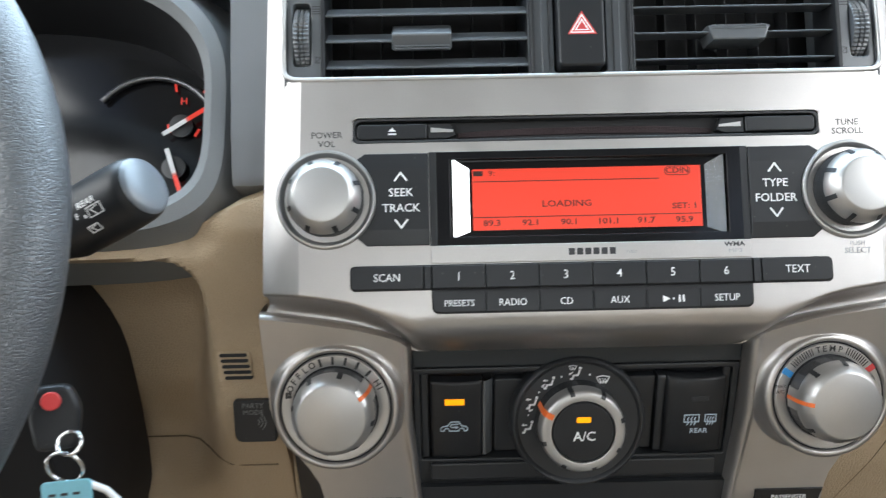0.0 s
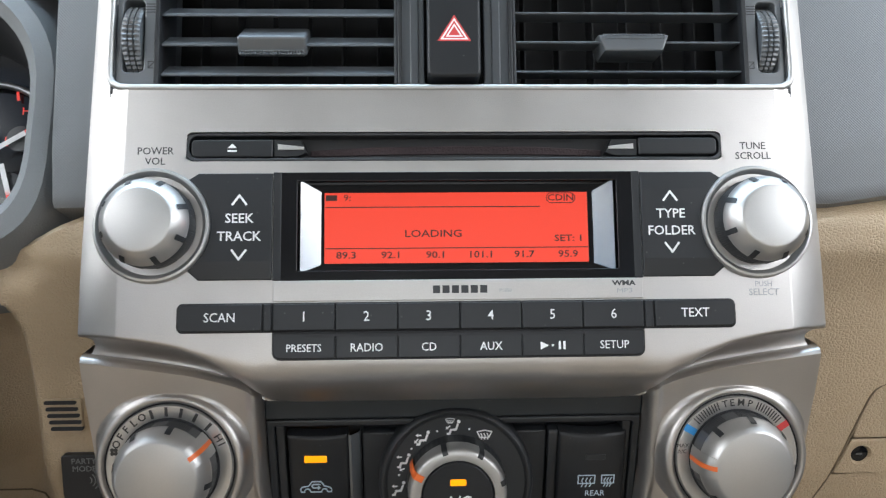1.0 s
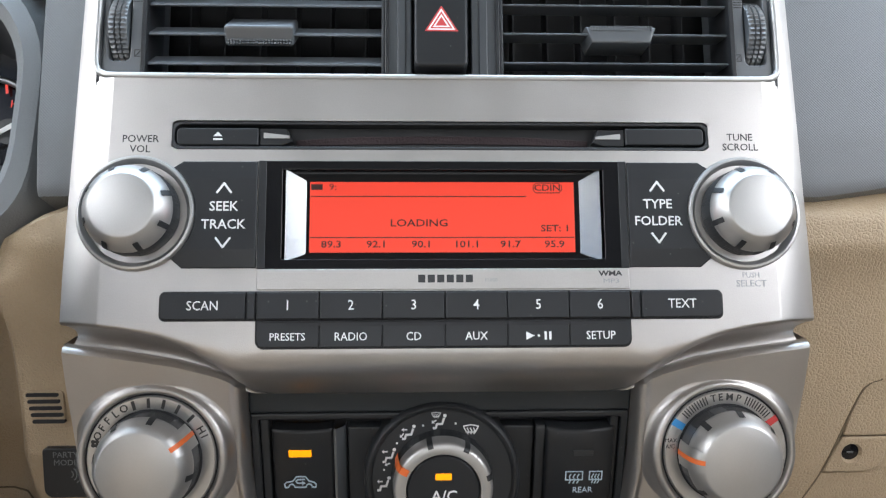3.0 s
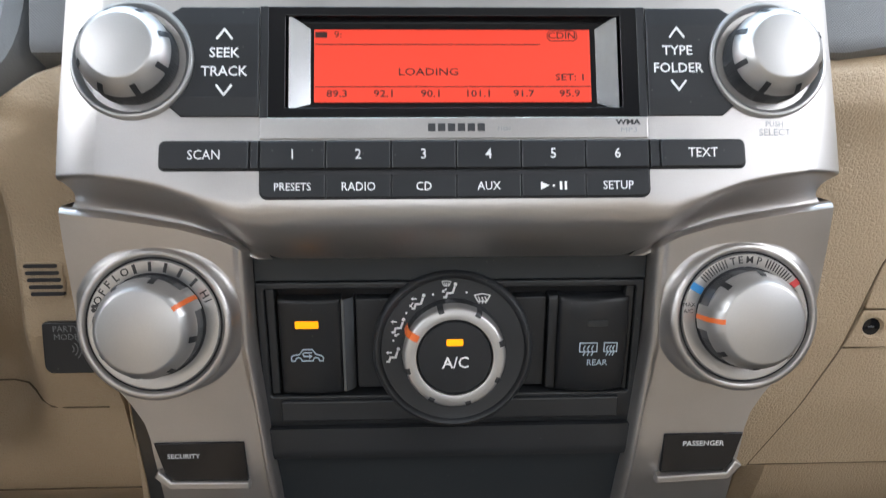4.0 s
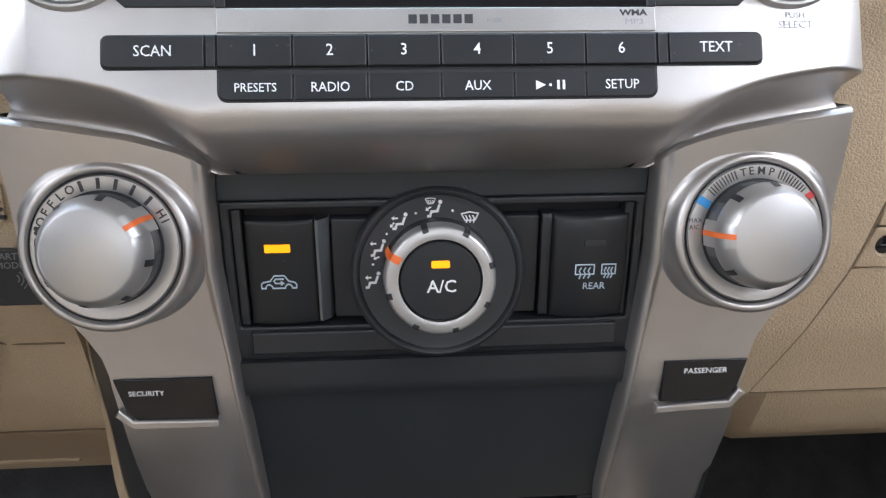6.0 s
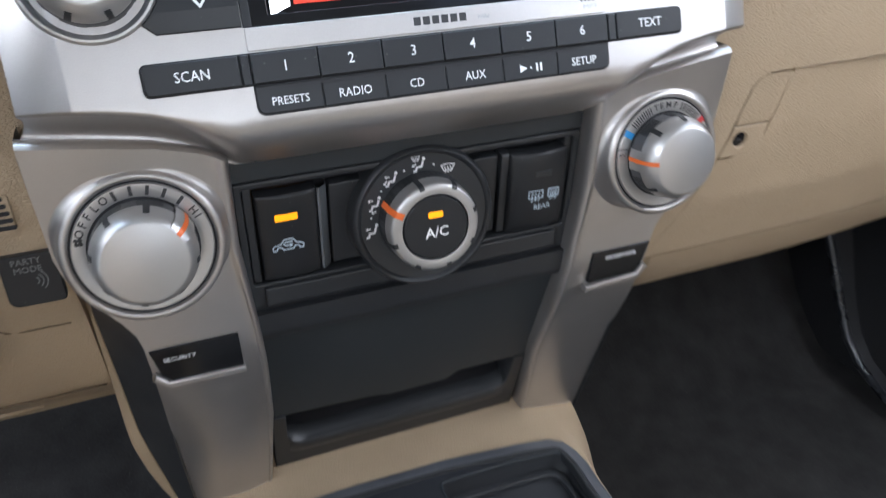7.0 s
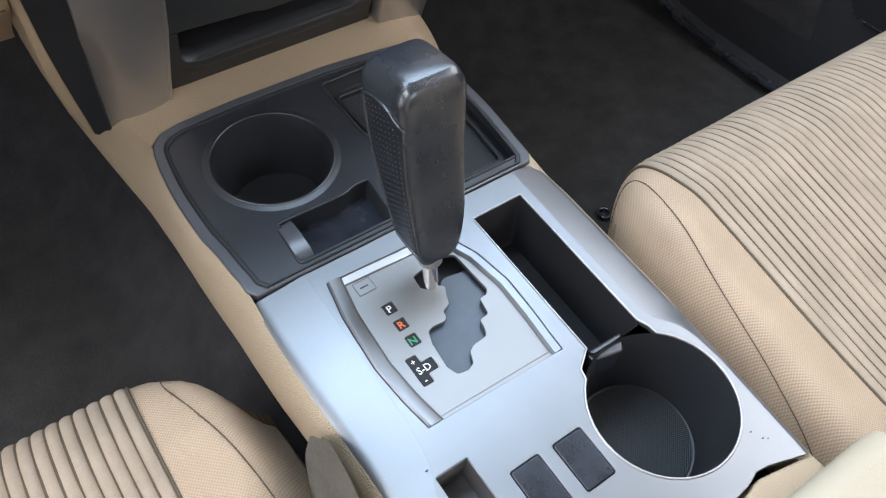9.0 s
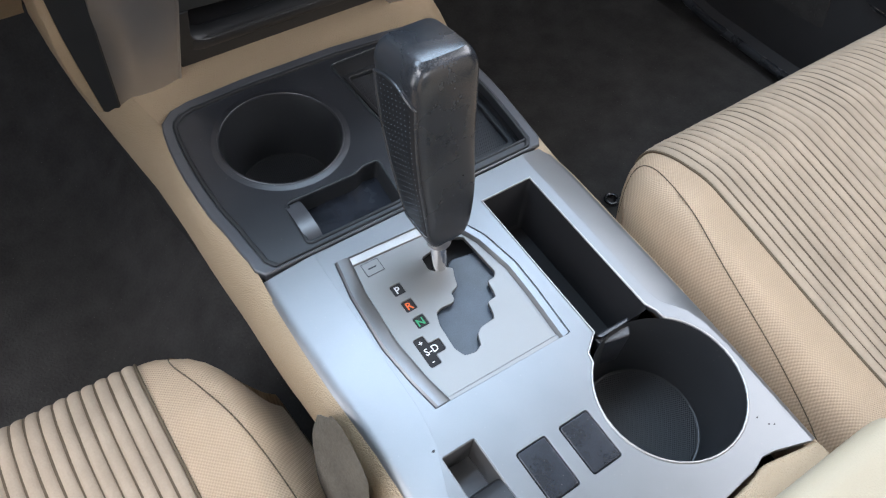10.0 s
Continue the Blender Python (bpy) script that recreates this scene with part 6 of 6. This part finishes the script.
# ---- floor things ----
flap = thing("buckle_sleeve", pose(-0.151, 0.166, 0.27, 10, 0, 0), "grey felt sleeve tucked beside the driver seat", "felt sleeve")
bm = sheet(lambda k, z: ((0.010 * math.cos(k) - 0.003) * (1 - 0.8 * smooth(0.03, 0.085, z)), (0.034 * math.sin(k) + 0.006 * z / 0.08) * (1 - 0.45 * smooth(0.05, 0.09, z) * (1 if math.sin(k) > 0 else 0.3)), z + 0.010 * math.sin(k + 1) * smooth(0, 0.08, z)), [2 * math.pi * i / 24 for i in range(24)], [-0.12, -0.06, 0.0, 0.02, 0.04, 0.06, 0.075, 0.085, 0.09], closed=True)
bmesh.ops.holes_fill(bm, edges=[e for e in bm.edges if e.is_boundary])
part("sleeve", bm, FELT, flap)
bolt = thing("floor_eyelet", pose(0.331, 0.372, 0.088), "small dark metal eyelet in the carpet", "eyelet")
part("ring", tube([(0.008 * math.cos(a), 0.008 * math.sin(a), 0.002) for a in [2 * math.pi * i / 24 for i in range(24)]], 0.002, True, 3), KNOB_BLACK, bolt)
# door lower trim with pocket moulding
door = thing("passenger_door", pose(0.70, 0, 0), "dark plastic lower door trim with curved pocket moulding", "door")
bm = sheet(lambda y, z: (0.05 - 0.03 * smooth(0.42, 0.12, z), y, z), steps(-0.5, 1.0, 60), steps(0.1, 0.85, 40))
part("trim_panel", skirt(bm, (0.03, 0, 0)), TRIM_DARK, door, "dark moulded door panel")
def on_door(y, z):
    return 0.05 - 0.03 * smooth(0.42, 0.12, z), y, z


inset = rounded([(640, 235), (612, 184), (540, 157), (425, 153), (402, 170), (432, 360), (660, 360)], 16, 5)
part("kick_panel", slab(inset, -2, 2, 1.2, m=pose(0.0245, 0, 0, 90, 0, 90) @ pose(0, 0, 0, 0, 0, 0)), CARPET, door, "grey carpeted inset")
lip = [(0.436, 0.36), (0.424, 0.31), (0.417, 0.286), (0.408, 0.279), (0.392, 0.277), (0.378, 0.262), (0.366, 0.240), (0.352, 0.234), (0.30, 0.232), (0.2, 0.232)]
part("pocket_lip", tube([(on_door(y, z)[0] - 0.003, y, z) for y, z in lip], 0.0035, res=4), KNOB_BLACK, door, "satin black pocket lip")
# A flat dark sheet stands for the shade inside the door pocket.
part("pocket", slab([(430, 360), (417, 290), (390, 280), (364, 238), (200, 234), (200, 400), (430, 400)], -3, 1, 0.5, m=pose(0.024, 0, 0, 90, 0, 90)), DARK, door, "dark pocket opening")
sill = thing("door_sill_trim", pose(0, 0, 0), "dark curved plastic sill trim at the carpet edge", "sill trim")
edge = [(0.70, 0.80, 0.36), (0.70, 0.742, 0.255), (0.70, 0.715, 0.20), (0.70, 0.69, 0.158), (0.70, 0.66, 0.13), (0.70, 0.62, 0.112), (0.698, 0.56, 0.104), (0.695, 0.42, 0.100), (0.69, 0.2, 0.100), (0.69, -0.2, 0.100)]
part("edge", tube(edge, 0.006, res=5), KNOB_BLACK, sill, "satin black raised edge")
bm = sheet(lambda f, i: (edge[i][0] + 0.045 * f, edge[i][1], edge[i][2] + 0.012 * f), [0, 0.3, 1], range(len(edge)))
part("plate", skirt(bm, (0, 0, -0.004)), TRIM_DARK, sill)
bracket = thing("pedal_bracket", pose(-0.348, 0.754, 0.12), "pale metal perforated bracket low in the footwell", "bracket")
part("plate", slab(rrect(-30, -40, 10, 30, 6), 0, 5, 1, [rrect(-20, -30, 0, -12, 3), rrect(-20, -6, 0, 14, 3)], m=pose(0, 0, 0, 30, 0, 20)), WHITE, bracket)


# ---- driver's side ----
wheel = thing("steering_wheel", pose(-0.435, 0.300, 0.742, 66, 0, 0), "black leather steering wheel with grained rim", "steering wheel")
bm = bmesh.new()
R, r = 0.185, 0.0175
bm = sheet(lambda a, b: ((R + r * math.cos(b)) * math.cos(a), (R + r * math.cos(b)) * math.sin(a), r * 1.05 * math.sin(b)), [2 * math.pi * i / 160 for i in range(161)], [2 * math.pi * i / 28 for i in range(29)])
bmesh.ops.remove_doubles(bm, verts=bm.verts, dist=1e-5)
part("rim", bm, LEATHER, wheel, "black grained leather rim", 80)
part("hub", lathe([(0, -55), (62, -50), (74, -30), (70, -12), (50, -4), (0, 0)], seg=48), BLACK, wheel, "black hub")
for a in (0, 180, 270):
    part("spoke", slab(rrect(55, -16, 182, 16, 8), -32, -8, 6, m=pose(0, 0, 0, 0, 0, a)), BLACK, wheel)
column = thing("steering_column", pose(-0.430, 0.43, 0.585), "black steering column shroud below the wheel", "steering column")
def shroud(a, k):
    c, n = math.cos(a), math.sin(a)
    z = 0.132 * math.copysign(abs(n) ** 0.6, n)
    x = 0.140 * math.copysign(abs(c) ** 0.45, c) * (1 - 0.03 * k) * curve_at([(-0.132, 1.04), (-0.07, 1.0), (-0.02, 0.975), (0.03, 0.94), (0.06, 0.90), (0.09, 0.82), (0.132, 0.70)], z)
    return x, -0.04 + 0.13 * k, z
bm = sheet(shroud, [2 * math.pi * i / 56 for i in range(56)], steps(0, 1, 6), closed=True)
bmesh.ops.holes_fill(bm, edges=[e for e in bm.edges if e.is_boundary])
part("shroud", bm, VOID_PLASTIC, column, "black plastic shroud")
part("tilt_collar", lathe([(0, -10), (62, -10), (58, 40), (50, 90), (0, 90)], seg=40, m=pose(0, -0.05, 0.085, 68, 0, 0)), VOID_PLASTIC, column)

stalk = thing("wiper_stalk", look((-0.2205, 0.360, 0.7575), (-0.266, 0.375, 0.735)), "black wiper stalk with white printed symbols", "stalk")
# The disc's lighter colour carries reflected sky as well as wear.
part("end_cap", lathe([(0, 1.6), (7, 1.35), (12, 0.5), (13.6, -0.4), (14.3, -1.7), (14.0, -2.4)], seg=64), END_CAP, stalk, "worn grey end of the stalk with painted sky sheen")
part("barrel", lathe([(0, 1.3), (13.6, -1.4), (15.2, -3.6), (15.9, -7), (16.5, -16), (16.6, -30), (16.4, -50), (13, -62), (9, -66), (8, -120), (0, -120)], seg=64), BUTTON, stalk, "black barrel")

# instrument cluster in its binnacle
cluster = thing("instrument_cluster", leaning(-0.390, 0.53, 0.775, 22), "instrument cluster with lit red gauges in a black binnacle", "instrument cluster")
def hood(off, n=60):
    pts = []
    for i in range(n):
        a = 2 * math.pi * i / n
        c, s = math.cos(a), math.sin(a)
        e, f = (0.75, 0.8) if s > 0 else (0.36, 0.42)
        pts.append((math.copysign(abs(c) ** e, c) * (167 + off), math.copysign(abs(s) ** f, s) * ((82 if s > 0 else 73) + off)))
    return pts
h0, h1, h2 = hood(14), hood(6), hood(0)
hoods = [hood(34), hood(26), h0, h1, h2, hood(-2), hood(-10)]
bm = sheet(lambda i, k: mm(*hoods[k][i], (6, 30, 64, 66, 60)[k]), range(60), range(5), closed=True)
part("binnacle", bm, BINNACLE, cluster, "grey binnacle rim")
bm = sheet(lambda i, k: mm(*hoods[k + 4][i], (59.8, 50, -2)[k]), range(60), range(3), closed=True)
part("binnacle_wall", bm, VOID_PLASTIC, cluster, "black inner wall of the binnacle")
part("face", slab(hood(2), -8, -2, 0.5), GLOSS, cluster, "dark gauge face")
for cu, cv, pa, word in ((134, 1, 32, ("H", "C")), (130, -28, -72, ("F", "E"))):
    g = part("gauge", lathe([(0, -1), (7, -1), (8, 3), (0, 4)], cu, cv, 32), BLACK, cluster, "small round gauge hub")
    part("needle", stroke([(cu - 12 * math.cos(radians(pa)), cv - 12 * math.sin(radians(pa))), (cu + 6 * math.cos(radians(pa)), cv + 6 * math.sin(radians(pa)))], 3, 6), WHITE, g, "pale needle tail")
    part("needle", stroke([(cu + 6 * math.cos(radians(pa)), cv + 6 * math.sin(radians(pa))), (cu + 26 * math.cos(radians(pa)), cv + 26 * math.sin(radians(pa)))], 3, 6), GAUGE_RED, g, "red needle tip")
    part("scale", joined(letters(word[0], 7, cu + 1, cv + (18 if word[0] == "H" else -22), 1), *[stroke([(cu + 26 * math.cos(radians(a)), cv + 26 * math.sin(radians(a))), (cu + 31 * math.cos(radians(a)), cv + 31 * math.sin(radians(a)))], 1.6, 0.5) for a in (-60, -20, 20, 60, 100)]), GAUGE_RED, g, "lit red gauge scale")
part("gauge_ring", tube([mm(115 + 46 * math.cos(radians(a)), -10 + 46 * math.sin(radians(a)), 2) for a in range(-70, 150, 10)], 0.0022, res=3), GUNMETAL, cluster, "silver gauge ring")

# prints on the side of the barrel that faces the cabin
def on_stalk(along, up_, r=16.65):
    """A flat frame touching the barrel, so many millimetres from its tip and above its middle line."""
    axis = Vector((0.860, -0.284, 0.425)).normalized()
    out = Vector((-0.278, -0.948, -0.153))
    out = (out - axis * out.dot(axis)).normalized()
    vert = out.cross(axis)
    turn = math.asin(up_ / r)
    n = out * math.cos(turn) + vert * math.sin(turn)
    t = n.cross(axis)
    at = Vector((-0.2205, 0.360, 0.7575)) - axis * along * 0.001 + n * r * 0.001
    m = Matrix(((axis.x, t.x, n.x, at.x), (axis.y, t.y, n.y, at.y), (axis.z, t.z, n.z, at.z), (0, 0, 0, 1)))
    return stalk.matrix_world.inverted() @ m


for body, size, along, up_ in (("REAR", 4.4, 22.5, 5.6), ("F", 3.8, 30.0, 1.6)):
    word = letters(body, size, 0, 0, 0.05, bold=0.06, wide=1.1)
    word.transform(on_stalk(along, up_))
    part("lettering", word, WHITE, stalk, "white lettering")
for along, up_, sc in ((19.0, 0.6, 1.0), (25.5, -6.6, 0.75)):
    icon = joined(stroke([(-4.2 * sc, -2.2 * sc), (4.2 * sc, -2.2 * sc), (4.2 * sc, 2.6 * sc), (-4.2 * sc, 2.6 * sc), (-4.2 * sc, -2.2 * sc)], 0.6, 0.1), stroke([(0.5 * sc, -2.2 * sc), (-2.4 * sc, 1.4 * sc)], 0.6, 0.1), stroke([(-2.6 * sc, 1.0 * sc), (2.0 * sc, 1.8 * sc)], 0.5, 0.1))
    icon.transform(on_stalk(along, up_))
    part("symbol", icon, WHITE, stalk, "white wiper symbol")
dot = slab(ring(0, 0, 0.9, 14), 0, 0.2, 0.05)
dot.transform(on_stalk(25.6, 0.0))
part("symbol", dot, WHITE, stalk, "white dot")

# key in the lock with its ring and tag
keys = thing("key_bunch", pose(-0.2575, 0.325, 0.658), "black remote key with red button, steel ring and blue tag", "keys")
FOB = pose(0, 0, 0, 80, 0, 18)
fob = part("fob", slab(rounded([(-9, -14), (8, -14), (11, 4), (7, 15), (-8, 15), (-11, 3)], 4), 0, 8, 2.4, m=FOB), BUTTON, keys, "black remote fob")
part("panic_button", slab(ring(-1, 8.5, 4.2, 24), 7, 9, 0.8, m=FOB), RED, fob, "red button")
part("lock_mark", joined(bar(-4, -1.6, 0, 1.4, 8, 0.1), stroke([(-3.4, 1.2), (-3.4, 3), (-1, 3.4), (-0.4, 1.6)], 0.6, 8)), WHITE, fob, "white padlock mark")
part("key_ring", tube([(0.0052 + 0.0079 * math.cos(a), -0.010 - 0.002 * math.sin(a), -0.0200 + 0.0079 * math.sin(a)) for a in [2 * math.pi * i / 40 for i in range(40)]], 0.0008, True, 4), BRIGHT, keys, "steel split ring")
part("key_ring", tube([(0.0088 + 0.0052 * math.cos(a), -0.010 + 0.003 * math.sin(a), -0.0085 + 0.0042 * math.sin(a)) for a in [2 * math.pi * i / 32 for i in range(32)]], 0.0008, True, 4), BRIGHT, keys, "steel split ring")
TAG = pose(0.002, -0.008, 0.0065, 82, 0, 10)
tag = part("tag", slab(rrect(-7, -48, 14, -32, 2), 0, 1.4, 0.4, m=TAG), material("blue_card_tag", (0.2, 0.48, 0.58), 0.3, vary=0.15), keys, "blue plastic tag")
part("tag_print", joined(*[bar(-4 + i * 5, -38.5, -1 + i * 5, -37.3, 1.45, 0.1) for i in range(3)], bar(-4, -42, 10, -41, 1.45, 0.1), m=TAG), DARK_PRINT, tag)
part("strap", tube([(0.015, -0.010, -0.028), (0.022, -0.009, -0.032), (0.028, -0.008, -0.040), (0.031, -0.007, -0.052)], 0.0016, res=3), WHITE, keys, "clear plastic strap")
